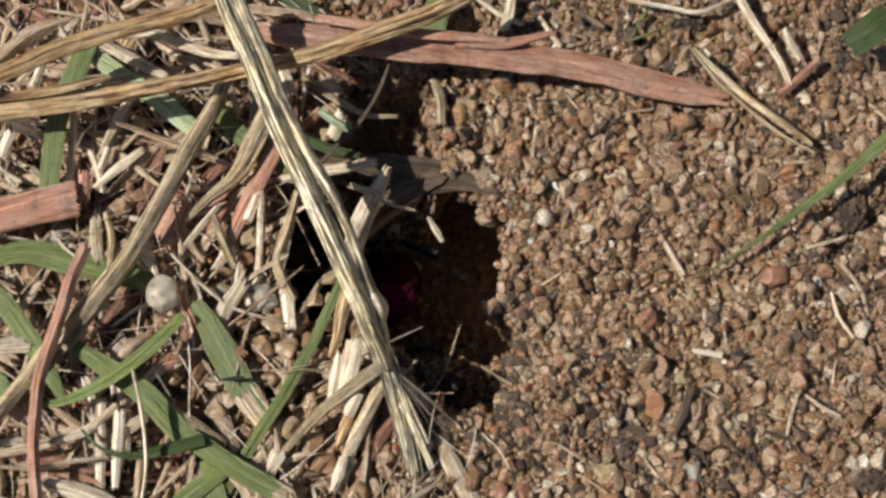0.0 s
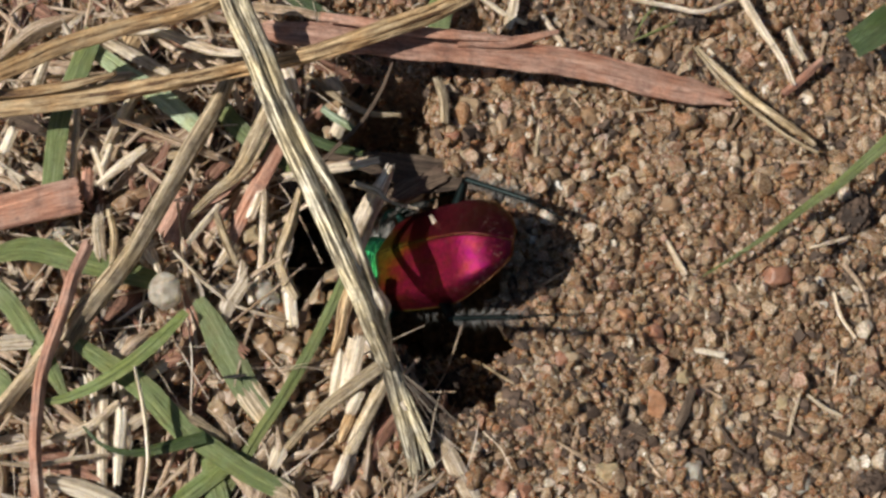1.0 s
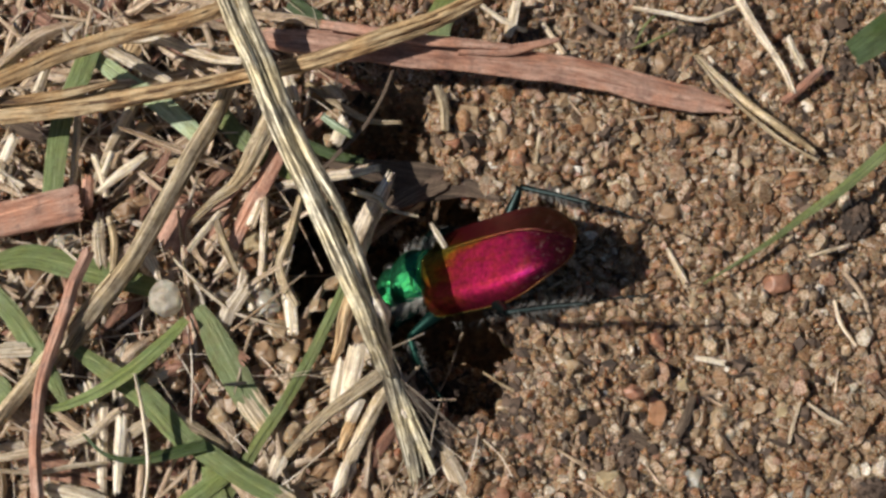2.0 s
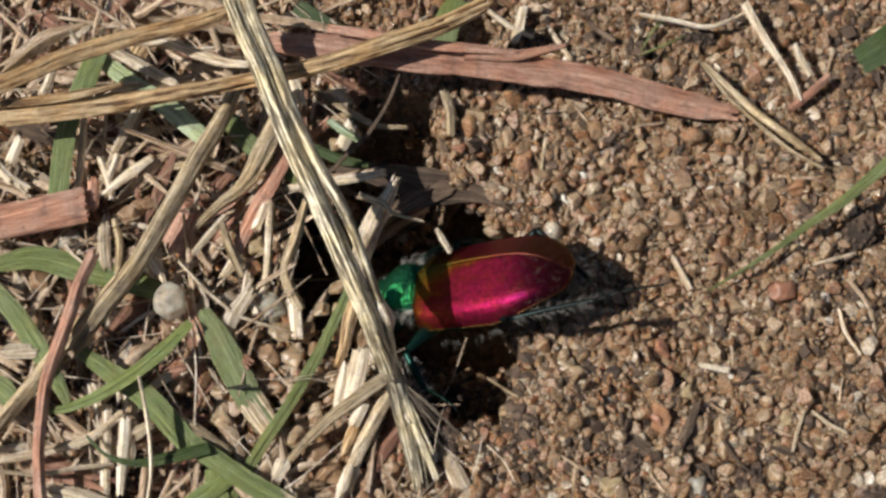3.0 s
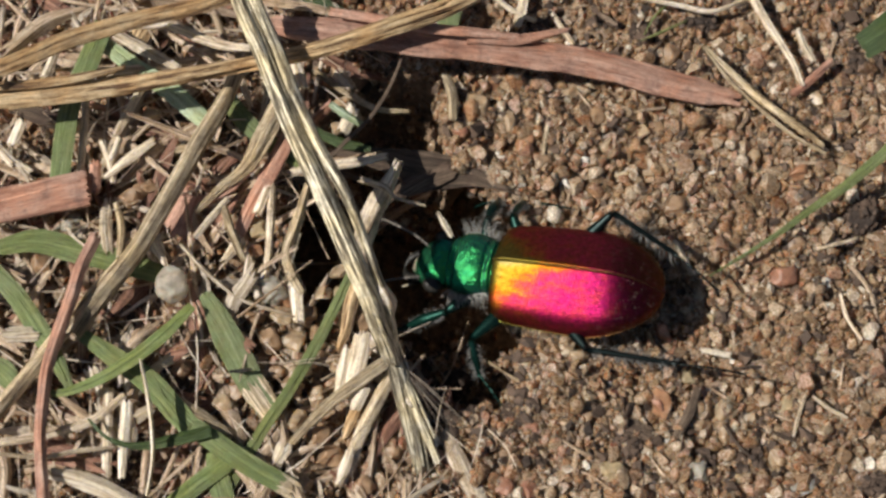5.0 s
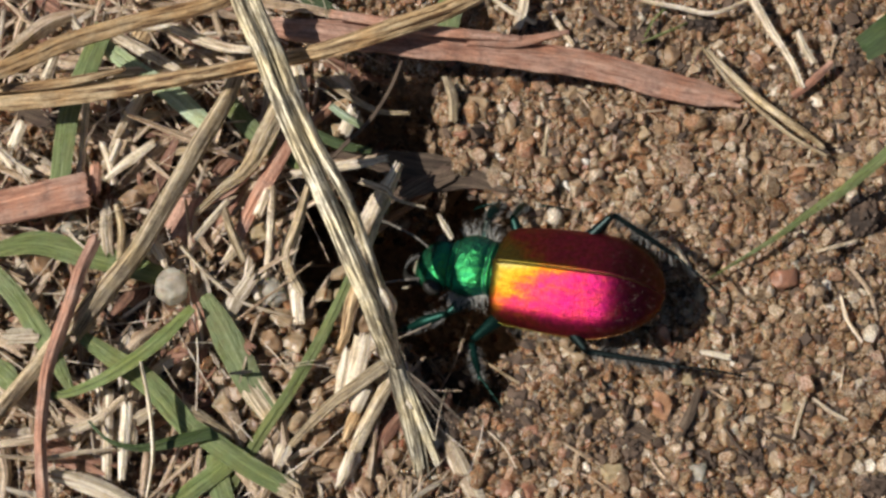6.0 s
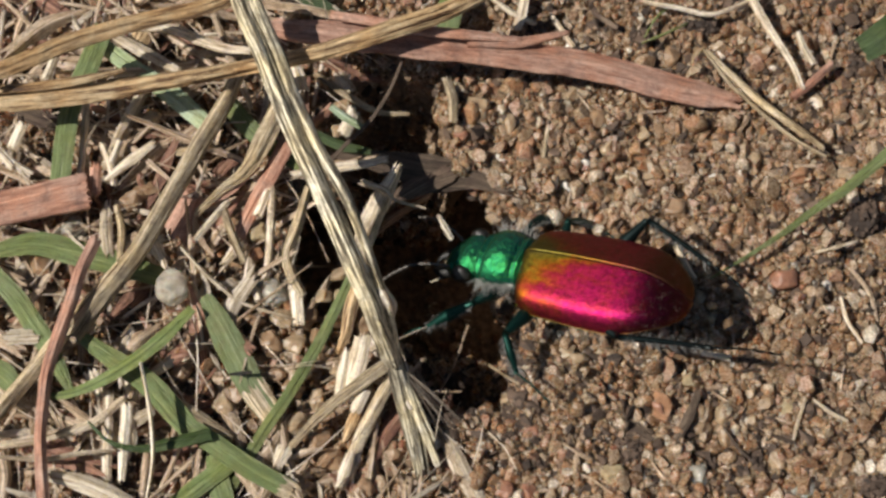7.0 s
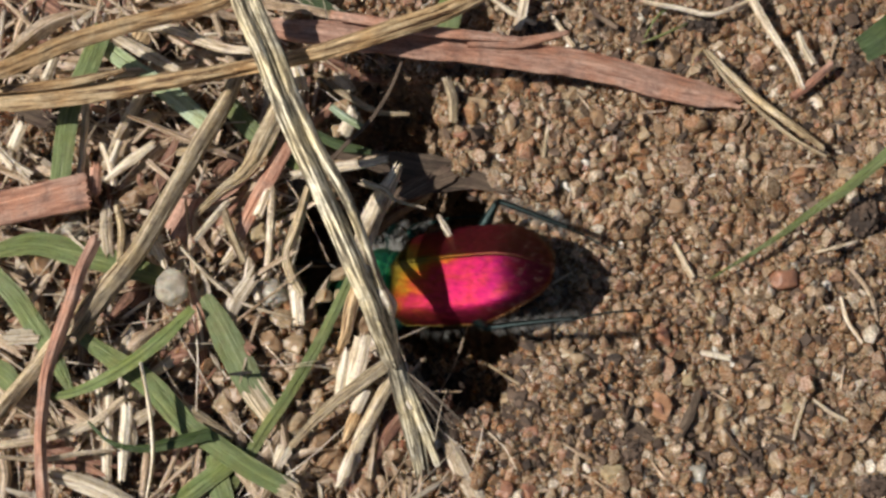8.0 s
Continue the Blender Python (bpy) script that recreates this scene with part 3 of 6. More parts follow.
# ---------------- dry grass and leaves ----------------
def build_stalk():
    """A split, weathered stalk with strands and frayed end."""
    rng = np.random.default_rng(5)
    stalk = new("grass_stalk")
    tagged(stalk, "weathered pale split grass stalk lying across the burrow", "grass stalk")

    def strand(name, pts, widths, label="", **shape):
        v, f, uv = blade_mesh(rng, pts, widths, **shape)
        ob = new(name, mesh_from(name, v, f, M_FRAY if name == "fibre" else M_WEATHERED, uv, True, 42))
        ob.parent = stalk
        tagged(ob, label)
    strand("sheath", [(-9.13, 10.11, 6.90), (-8.55, 8.66, 6.60), (-7.73, 6.81, 6.30), (-6.97, 4.94, 6.10), (-6.04, 2.80, 6.00), (-5.17, 0.90, 6.00), (-4.31, -1.08, 6.00), (-3.43, -3.07, 6.10), (-2.68, -4.74, 5.40), (-2.15, -5.66, 3.70), (-1.88, -6.10, 2.30)], (0.70, 0.78, 0.88, 0.90, 0.82), fold=0.42, thick=0.16, ridges=6, ridge=0.035, ragged=0.2, n=60, cols=31)
    strand("strand", [(-8.38, 10.17, 6.80), (-7.87, 8.71, 6.50), (-7.08, 6.92, 6.10), (-6.25, 4.78, 5.90), (-5.23, 2.55, 5.70), (-4.21, 0.77, 5.70), (-3.66, -0.44, 5.60), (-2.93, -2.44, 5.70), (-2.17, -4.58, 4.90), (-1.95, -5.82, 2.60)], (0.48, 0.54, 0.54, 0.40, 0.34), fold=0.26, thick=0.12, ridges=4, ridge=0.03, ragged=0.6, n=60, cols=21)
    strand("split_end", [(-2.15, -5.36, 2.30), (-1.82, -6.33, 1.80), (-1.49, -7.54, 1.30), (-1.06, -9.27, 0.95), (-0.89, -10.02, 0.90)], (0.80, 0.85, 0.82, 0.75, 0.6), fold=0.24, ridges=4, ridge=0.04, ragged=0.6, cols=19)
    strand("split_end", [(-1.83, -5.81, 1.70), (-1.40, -6.98, 1.50), (-0.88, -8.24, 1.20), (-0.26, -9.76, 0.80)], (0.42, 0.46, 0.42, 0.3), fold=0.16, ridges=3, ridge=0.04, ragged=0.7)
    strand("split_end", [(-1.59, -6.24, 1.50), (-1.07, -7.29, 1.30), (-0.35, -8.84, 1.00)], (0.22, 0.2, 0.12), fold=0.08, ridges=2, ridge=0.03, ragged=0.6)
    for k in range(7):
        a = rng.uniform(-1, 1)
        p = [(-1.60, -6.00, 1.50), (-0.74, -6.92, 1.30), (0.52, -8.31, 1.00)]
        q = [tuple(np.array(c) + np.array([0.28 * a * i, 0.2 * a * i * rng.uniform(0.3, 1), 0.1 * rng.normal()])) for i, c in enumerate(p)]
        strand("fibre", q, (0.07, 0.05, 0.02), "frayed grey fibre", fold=0.02, thick=0.04, ridges=1, ridge=0.0, ragged=0.3, cols=5, n=10)
    v, f = lumpy(rng, ICO2, 1, 0.1)
    kn = new("node", mesh_from("node", v[0] * np.array([0.42, 0.26, 0.2]) + np.array([(-1.88, -5.76, 1.55)][0]), f, M_FRAY))
    kn.parent = stalk


build_stalk()

blade("straw", [(-19.65, 5.76, 5.60), (-17.86, 6.66, 5.40), (-16.53, 7.51, 5.20), (-14.93, 8.21, 5.00), (-13.04, 8.89, 4.90), (-10.88, 9.50, 4.80), (-8.72, 10.30, 4.70)], (0.75, 0.85, 0.8, 0.72), M_GOLD, "golden dry straw blade lying on the litter", "straw", "golden straws", veins=(-0.85, 0.1, 0.9), fold=0.3, ridges=3, ridge=0.05, n=40)
blade("straw", [(-19.96, 5.18, 4.20), (-17.08, 5.50, 4.20), (-14.67, 5.85, 4.20), (-12.75, 6.20, 4.20), (-10.56, 6.56, 4.30), (-8.14, 7.04, 4.30), (-5.91, 7.28, 4.80), (-3.96, 7.78, 5.00), (-2.03, 8.59, 4.90), (-0.07, 9.41, 4.60), (1.91, 10.60, 4.30)], (0.85, 0.95, 0.7, 0.62, 0.8, 0.95, 0.7), M_GOLD, "golden dry straw blade with curled dark edges", "straw", "golden straws", veins=(-0.9, -0.2, 0.5, 0.95), fold=0.32, ridges=4, ridge=0.06, n=60)
blade("straw", [(-19.69, 5.66, 4.50), (-17.04, 5.90, 4.50), (-15.37, 6.19, 4.50), (-13.84, 6.62, 4.40)], (0.42, 0.45, 0.4, 0.2), M_GOLD, "narrow golden dry straw lying on a wider blade", "straw", "golden straws", fold=0.12, ridges=2)
blade("straw", [(-13.57, 9.27, 3.40), (-12.10, 9.32, 3.20), (-10.86, 8.86, 3.00), (-9.60, 8.46, 2.90), (-8.59, 8.35, 2.90)], (0.45, 0.5, 0.5, 0.35), M_PALE, "pale green-grey dry blade under the stalk", "straw", "golden straws", fold=0.15)
blade("leaf_scrap", [(-7.26, 8.95, 4.00), (-5.52, 8.73, 4.00), (-3.30, 8.61, 3.80), (-0.57, 8.54, 3.30), (1.30, 8.42, 2.90), (2.95, 8.32, 2.60), (5.50, 8.30, 2.10), (8.06, 7.93, 1.60), (10.64, 7.41, 1.10), (12.08, 7.18, 0.80), (13.00, 7.08, 0.60)], (0.9, 1.35, 1.5, 1.45, 1.4, 1.4, 1.4, 1.3, 0.75), M_RED, "flat reddish-brown dry leaf strip with blunt tip", "dry leaf", "russet leaves", veins=(-0.95, -0.1, 0.6), fold=0.22, ridges=3, ridge=0.04, n=60, cols=19, thick=0.14, lean=6, wobble=0.1)
blade("leaf_scrap", [(-4.76, 9.35, 4.40), (-2.55, 9.07, 4.20), (-0.32, 8.84, 3.80), (1.67, 8.87, 3.30), (3.32, 8.96, 2.80)], (0.4, 0.55, 0.5, 0.3), M_RED, "torn reddish edge of a dry leaf strip", "dry leaf", "russet leaves", fold=0.1, ridges=2)
blade("leaf_scrap", [(-20.07, 0.83, 2.20), (-17.92, 1.36, 2.20), (-16.49, 1.78, 2.20), (-15.53, 1.99, 2.20)], (1.55, 1.6, 1.65, 1.65), M_RED, "broad reddish-brown ribbed leaf strip with broken end", "dry leaf", "russet leaves", veins=(-0.7, -0.35, 0.0, 0.35, 0.7), fold=0.12, ridges=7, ridge=0.05, n=30, cols=25, ragged=0.12, thick=0.2)
blade("leaf_scrap", [(-15.25, 3.17, 1.80), (-15.23, 1.97, 1.80)], (0.5, 0.55), M_RED, "short broken reddish leaf chip", "dry leaf", "russet leaves")
blade("leaf_scrap", [(-14.76, -0.86, 3.40), (-15.23, -2.10, 3.35), (-15.56, -3.46, 3.30), (-16.02, -5.02, 3.20), (-16.35, -6.45, 3.10), (-16.42, -8.09, 3.00), (-16.39, -9.51, 3.00), (-16.03, -12.26, 2.90)], (0.55, 0.6, 0.6, 0.55, 0.5, 0.55), M_RED, "narrow reddish dry leaf strip lying over a stem", "dry leaf", "russet leaves", fold=0.2, ridges=3, n=40)
blade("leaf_scrap", [(-6.78, 4.70, 1.70), (-7.52, 3.21, 1.70), (-8.17, 1.78, 1.60), (-8.96, 0.01, 1.40)], (0.8, 0.78, 0.7, 0.6), M_RED, "pinkish dry leaf strip beside the stalk", "dry leaf", "russet leaves", fold=0.14, ridges=4, lean=-10)
blade("twig", [(-9.01, 7.52, 2.90), (-9.57, 6.02, 3.00), (-10.38, 4.39, 3.00), (-11.16, 2.80, 3.00), (-11.96, 1.09, 3.00), (-12.83, -0.67, 2.90), (-13.89, -2.29, 2.80), (-14.80, -3.47, 2.60), (-15.48, -4.53, 2.40)], (0.62, 0.72, 0.8, 0.78, 0.8, 0.7), M_BROWN, "long tan dry grass stem lying on the litter", "twig", "dry twigs", veins=(-0.8, 0.2), fold=0.36, ridges=3, ridge=0.025, thick=0.3, n=50, cols=17)
blade("twig", [(-13.83, -1.75, 2.70), (-15.07, -3.32, 2.50), (-16.19, -4.75, 2.30), (-17.06, -5.95, 2.20), (-18.14, -7.38, 2.10), (-19.17, -8.82, 2.10)], (0.45, 0.6, 0.65, 0.62, 0.6), M_BROWN, "tan split lower half of a grass stem", "twig", "dry twigs", fold=0.3, ridges=3, ridge=0.025, thick=0.25, n=40)
blade("twig", [(-7.18, 6.03, 2.40), (-7.94, 4.17, 2.30), (-8.66, 2.91, 2.10), (-9.56, 2.19, 1.90), (-10.53, 1.29, 1.70)], (0.9, 0.95, 0.6, 0.4, 0.3), M_BROWN, "tan dry grass sheath leaning under the stalk", "twig", "dry twigs", fold=0.25, ridges=5, ridge=0.06, cols=19)
blade("twig", [(-1.77, 7.94, 3.00), (-2.31, 6.47, 2.90), (-3.17, 5.11, 2.60), (-4.29, 4.08, 2.20), (-5.16, 3.30, 1.80)], (0.12, 0.16, 0.2, 0.14), M_DULLSHADE, "thin dark dry stem over the burrow's edge", "twig", "dry twigs", fold=0.06, ridges=1, cols=7)
blade("twig", [(-5.67, 7.85, 1.50), (-4.38, 6.86, 1.50), (-2.98, 6.08, 1.40), (-1.60, 6.03, 1.20)], (0.3, 0.35, 0.3, 0.2), M_BROWN, "short brown dry stem in the shade", "twig", "dry twigs", fold=0.08)
blade("straw", [(11.82, 9.01, 1.60), (12.91, 7.58, 1.30), (14.14, 6.35, 1.10), (15.59, 5.01, 1.00), (17.05, 4.10, 0.90)], (0.1, 0.17, 0.18, 0.15, 0.1), M_BROWN, "thin pale edge of a split straw on the sand", "straw", "straws on sand", fold=0.08, ridges=1, cols=7)
blade("straw", [(12.07, 8.98, 1.50), (13.44, 7.57, 1.20), (14.78, 6.35, 1.10), (16.11, 5.29, 1.00), (16.97, 4.59, 0.90)], (0.2, 0.36, 0.42, 0.38, 0.22), M_BROWN, "split tan straw lying on the sand", "straw", "straws on sand", fold=0.15, ridges=3)
blade("straw", [(13.99, 11.84, 1.80), (14.57, 10.59, 1.70), (15.18, 9.55, 1.50), (15.78, 8.51, 1.30), (16.21, 7.48, 1.10)], (0.42, 0.4, 0.3, 0.2), M_PALE, "pale dry straw sticking from dark soil", "straw", "straws on sand", fold=0.1)
blade("straw", [(16.17, 9.78, 1.60), (16.45, 9.17, 1.40), (16.83, 8.62, 1.20)], (0.3, 0.35, 0.3), M_CREAM, "short cream straw stub in dark soil", "straw", "straws on sand")
blade("straw", [(15.83, 7.06, 0.90), (16.68, 7.72, 1.00), (17.59, 8.57, 1.00)], (0.35, 0.4, 0.35), M_RED, "short pinkish straw chip on the soil", "straw", "straws on sand")
blade("straw", [(9.22, 11.51, 1.60), (10.76, 11.22, 1.60), (12.29, 10.90, 1.60), (14.00, 11.54, 1.60)], (0.18, 0.22, 0.22, 0.15), M_CREAM, "thin white dry straw lying on soil", "straw", "straws on sand", cols=7)
blade("straw", [(17.29, -2.44, 0.60), (17.50, -3.46, 0.60), (18.05, -4.40, 0.50)], (0.16, 0.18, 0.12), M_CREAM, "thin pale bent rootlet on the sand", "straw", "straws on sand", cols=7)
blade("straw", [(15.76, -6.98, 0.60), (16.44, -7.53, 0.60), (17.12, -7.92, 0.60)], (0.12, 0.2, 0.12), M_CREAM, "thin pale rootlet on the sand", "straw", "straws on sand", cols=7)
blade("straw", [(0.18, 7.52, 1.60), (0.43, 6.72, 1.50), (0.50, 5.71, 1.30)], (0.42, 0.5, 0.4), M_BROWN, "short tan straw stub standing in sand", "straw", "straws on sand", ridges=4)
blade("straw", [(0.12, -8.51, 0.30), (0.55, -9.52, 0.50), (0.99, -10.48, 0.50), (1.85, -11.91, 0.50)], (0.5, 0.75, 0.8, 0.7), M_PALE, "pale split straw half buried in sand", "straw", "straws on sand", fold=0.2)
blade("straw", [(-2.21, -5.67, 1.90), (-3.38, -6.55, 1.90), (-4.55, -7.40, 1.70), (-5.61, -8.36, 1.40), (-6.56, -9.40, 1.00)], (0.55, 0.6, 0.5, 0.42, 0.3), M_BROWN, "tan dry straw pointing away from the stalk", "straw", "loose straws", fold=0.16)
blade("straw", [(-2.09, -6.12, 1.50), (-2.86, -7.56, 1.40), (-3.50, -8.82, 1.10), (-4.30, -10.67, 0.80)], (0.5, 0.6, 0.55, 0.3), M_BROWN, "brown torn straw bent under the stalk", "straw", "loose straws", fold=0.2)
blade("straw", [(-3.40, -7.17, 1.30), (-3.81, -8.12, 1.20), (-4.09, -8.80, 1.00)], (0.4, 0.5, 0.3), M_GOLD, "amber torn straw chip", "straw", "loose straws")
blade("straw", [(-4.18, -10.55, 0.80), (-3.72, -9.73, 0.90), (-3.57, -9.37, 0.90)], (0.5, 0.6, 0.3), M_PALE, "pale folded chaff chip on sand", "straw", "loose straws")
blade("straw", [(-11.26, -0.61, 1.90), (-10.37, -1.56, 1.80), (-9.38, -2.42, 1.70), (-8.52, -3.02, 1.60), (-6.35, -3.64, 1.30)], (0.16, 0.2, 0.2, 0.16, 0.12), M_PALE, "thin bent pale stem between quartz grains", "straw", "loose straws", cols=7)
blade("straw", [(-12.46, -6.14, 3.20), (-12.15, -7.41, 3.10), (-11.89, -8.80, 3.00), (-11.78, -10.19, 2.90), (-11.96, -11.65, 2.70)], (0.12, 0.18, 0.18, 0.12), M_CREAM, "thin pale dry stem over green blades", "straw", "loose straws", cols=7)
blade("straw", [(-13.99, -7.06, 1.80), (-13.94, -8.72, 1.70), (-13.87, -10.72, 1.60)], (0.4, 0.45, 0.4), M_PALE, "upright pale straw in the litter", "straw", "loose straws")
blade("straw", [(-13.14, -7.74, 2.10), (-13.16, -9.15, 2.00), (-13.17, -10.67, 1.90)], (0.5, 0.5, 0.3), M_CREAM, "cream split straw in the litter", "straw", "loose straws", fold=0.18)
blade("straw", [(-15.85, -10.68, 2.20), (-14.57, -10.96, 2.20), (-13.40, -11.45, 2.10), (-11.99, -12.20, 2.00)], (0.5, 0.8, 0.75, 0.6), M_CREAM, "broad cream dry chaff blade", "straw", "loose straws", fold=0.22)
blade("straw", [(-18.68, -9.39, 2.00), (-16.62, -8.99, 2.00), (-14.59, -8.34, 1.90), (-13.39, -7.30, 1.80)], (0.3, 0.4, 0.4, 0.3), M_PALE, "bent pale straw crossing the litter", "straw", "loose straws")
blade("straw", [(-18.53, -9.84, 2.40), (-16.44, -9.98, 2.40), (-14.87, -9.70, 2.30), (-13.51, -9.56, 2.20)], (0.16, 0.2, 0.2, 0.12), M_PALE, "thin pale straw over the red strip", "straw", "loose straws", cols=7)
blade("straw", [(-14.81, 9.47, 2.20), (-13.51, 8.76, 2.10), (-11.97, 7.93, 1.90)], (0.5, 0.6, 0.4), M_PALE, "pale pink-tinged straw under golden blades", "straw", "loose straws", fold=0.15)
blade("straw", [(-13.59, 6.82, 1.70), (-14.02, 5.80, 1.70), (-14.50, 4.79, 1.50)], (0.35, 0.45, 0.3), M_CREAM, "short cream straw in shade", "straw", "loose straws")
blade("straw", [(-12.89, 4.21, 1.90), (-13.74, 3.57, 1.80), (-14.71, 2.72, 1.60)], (0.35, 0.5, 0.3), M_CREAM, "short cream straw tipped in the litter", "straw", "loose straws")
blade("straw", [(-14.29, 4.39, 1.80), (-14.62, 3.48, 1.70)], (0.3, 0.3), M_CREAM, "cream straw splinter in the litter", "straw", "loose straws")
blade("straw", [(-15.94, 6.68, 1.60), (-15.96, 4.88, 1.60), (-15.99, 3.03, 1.50)], (0.3, 0.35, 0.3), M_PALE, "pale straw beside a green blade", "straw", "loose straws")
blade("straw", [(-10.12, 5.30, 1.60), (-10.83, 4.25, 1.50), (-12.11, 4.14, 1.30), (-13.89, 4.24, 1.20)], (0.3, 0.4, 0.4, 0.3), M_BROWN, "bent brown straw in shade", "straw", "loose straws")
blade("straw", [(-11.43, -7.22, 1.50), (-10.21, -8.07, 1.50), (-9.03, -8.63, 1.30)], (0.4, 0.75, 0.3), M_BROWN, "folded tan sheath in the litter", "straw", "loose straws", fold=0.25)
blade("straw", [(-19.52, 3.80, 1.60), (-18.20, 2.99, 1.60)], (0.4, 0.4), M_CREAM, "white split straw end", "straw", "loose straws")
blade("straw", [(-19.75, 4.12, 1.80), (-18.96, 3.35, 1.70)], (0.4, 0.45), M_CREAM, "white split straw end", "straw", "loose straws")
blade("straw", [(-17.40, 8.48, 2.20), (-17.74, 7.46, 2.00)], (0.4, 0.5), M_PALE, "pale straw chip under golden blades", "straw", "loose straws")
blade("straw", [(-5.84, 1.94, 2.20), (-6.17, 0.66, 2.10), (-6.63, -0.82, 1.90), (-6.38, -1.78, 1.70), (-6.01, -2.48, 1.50)], (0.3, 0.5, 0.5, 0.55, 0.4), M_BROWN, "curled tan leaf edge at the burrow", "straw", "loose straws", fold=0.2, lean=20)
blade("straw", [(-7.47, 2.10, 1.80), (-7.47, 0.29, 1.70), (-7.62, -1.45, 1.50), (-7.97, -2.64, 1.20)], (0.4, 0.35, 0.3, 0.3), M_PALE, "bent pale straw beside quartz", "straw", "loose straws")
blade("straw", [(-9.49, 1.06, 2.10), (-9.08, -0.08, 2.00), (-8.57, -1.17, 1.80)], (0.35, 0.4, 0.3), M_BROWN, "short brown straw in the litter", "straw", "loose straws")
blade("straw", [(-9.37, 1.36, 2.20), (-10.07, 0.53, 2.10), (-10.66, -0.21, 2.00)], (0.25, 0.3, 0.25), M_PALE, "short pale straw in the litter", "straw", "loose straws")
blade("straw", [(-14.72, 1.12, 1.60), (-14.67, 0.33, 1.60), (-14.49, -0.68, 1.50)], (0.5, 0.6, 0.5), M_PALE, "short broad tan straw chip", "straw", "loose straws", ridges=5)
blade("straw", [(-14.18, 1.27, 1.90), (-13.94, 0.26, 1.80), (-13.94, -1.01, 1.70)], (0.3, 0.35, 0.3), M_BROWN, "short brown straw chip", "straw", "loose straws")
blade("chaff_chip", [(-3.41, -4.79, 1.80), (-3.59, -5.81, 1.70), (-3.91, -7.20, 1.40)], (0.75, 0.8, 0.5), M_CREAM, "cream papery chaff chip leaning on the stalk", "chaff", "chaff chips", fold=0.15, ridges=4)
blade("chaff_chip", [(-4.09, -5.25, 1.50), (-4.22, -6.09, 1.40), (-4.36, -6.90, 1.20)], (0.4, 0.6, 0.4), M_CREAM, "cream papery chaff chip", "chaff", "chaff chips", fold=0.15)
blade("chaff_chip", [(-18.34, -4.59, 1.80), (-17.39, -4.55, 1.80)], (0.7, 0.7), M_CREAM, "white papery chaff chip in the litter", "chaff", "chaff chips", ridges=2)
blade("chaff_chip", [(-12.69, -0.58, 1.80), (-12.22, -0.21, 1.80)], (0.6, 0.3), M_CREAM, "white curled chaff chip", "chaff", "chaff chips", fold=0.25)
blade("chaff_chip", [(-8.87, -0.32, 1.60), (-9.39, -1.07, 1.50)], (0.6, 0.3), M_CREAM, "white curled chaff chip", "chaff", "chaff chips", fold=0.25)
blade("chaff_chip", [(-7.70, 1.93, 1.90), (-8.05, 1.04, 1.80)], (0.35, 0.45), M_CREAM, "cream chaff chip beside a red strip", "chaff", "chaff chips")
blade("chaff_chip", [(-0.17, 0.87, 1.70), (0.07, 0.46, 1.60), (0.37, -0.01, 1.40)], (0.16, 0.3, 0.22), M_CREAM, "white straw splinter in the burrow's mouth", "chaff", "chaff chips", fold=0.06)
blade("chaff_chip", [(10.23, 0.00, 0.50), (10.92, -1.38, 0.40)], (0.25, 0.3), M_CREAM, "white straw splinter on the sand", "chaff", "chaff chips", fold=0.08)
blade("dry_leaf", [(-2.04, 2.69, 2.30), (-2.57, 1.50, 2.30), (-3.11, 0.23, 2.20), (-3.28, -1.36, 3.40), (-2.69, -3.24, 5.20), (-2.12, -4.20, 5.20), (-2.10, -4.76, 4.30)], (0.5, 0.95, 1.0, 0.7, 1.15, 1.0, 0.4), M_PALE, "curled pale papery leaf at the burrow's mouth", "dry leaf", "dry leaves", fold=0.4, ridges=2, lean=25, thick=0.08, n=40)
# these two flakes carry the burrow's shade in their dark colour
blade("dry_leaf", [(-4.31, 4.20, 0.90), (-2.35, 3.83, 0.70), (-0.53, 3.44, 0.50), (1.19, 3.27, 0.40), (2.64, 2.67, 0.40)], (0.5, 1.2, 1.8, 1.2, 0.25), M_DULLSHADE, "grey-brown dry leaf flake roofing the burrow", "dry leaf", "dry leaves", fold=0.25, ridges=2, ridge=0.03, lean=-8, n=40, thick=0.1)
blade("dry_leaf", [(0.18, 3.35, 0.60), (-0.88, 2.99, 0.55), (-1.78, 2.48, 0.60), (-2.23, 2.01, 0.70)], (0.9, 1.1, 0.7, 0.15), M_DULLSHADE, "torn grey-brown lobe of leaf over the burrow", "dry leaf", "dry leaves", fold=0.2, ridges=2, ridge=0.03, n=30, thick=0.1)
blade("dry_leaf", [(-6.47, 2.74, 2.20), (-5.00, 2.96, 2.30), (-3.52, 3.15, 2.30), (-2.54, 3.40, 2.20)], (0.3, 0.45, 0.4, 0.3), M_PALE, "tan dry leaf strip behind the stalk", "dry leaf", "dry leaves", fold=0.12)
blade("dry_leaf", [(-3.50, 2.21, 2.50), (-2.51, 1.78, 2.60), (-2.02, 1.34, 2.50), (-0.85, 1.10, 2.20)], (0.3, 0.3, 0.14, 0.08), M_PALE, "thin curled leaf tip over the burrow", "dry leaf", "dry leaves", fold=0.08)
blade("dry_leaf", [(-3.46, -1.85, 1.90), (-3.88, -3.05, 1.70), (-4.11, -4.22, 1.40), (-4.40, -4.96, 1.20)], (0.7, 0.65, 0.5, 0.3), M_GOLD, "brown dry leaf piece under the stalk", "dry leaf", "dry leaves", fold=0.2)
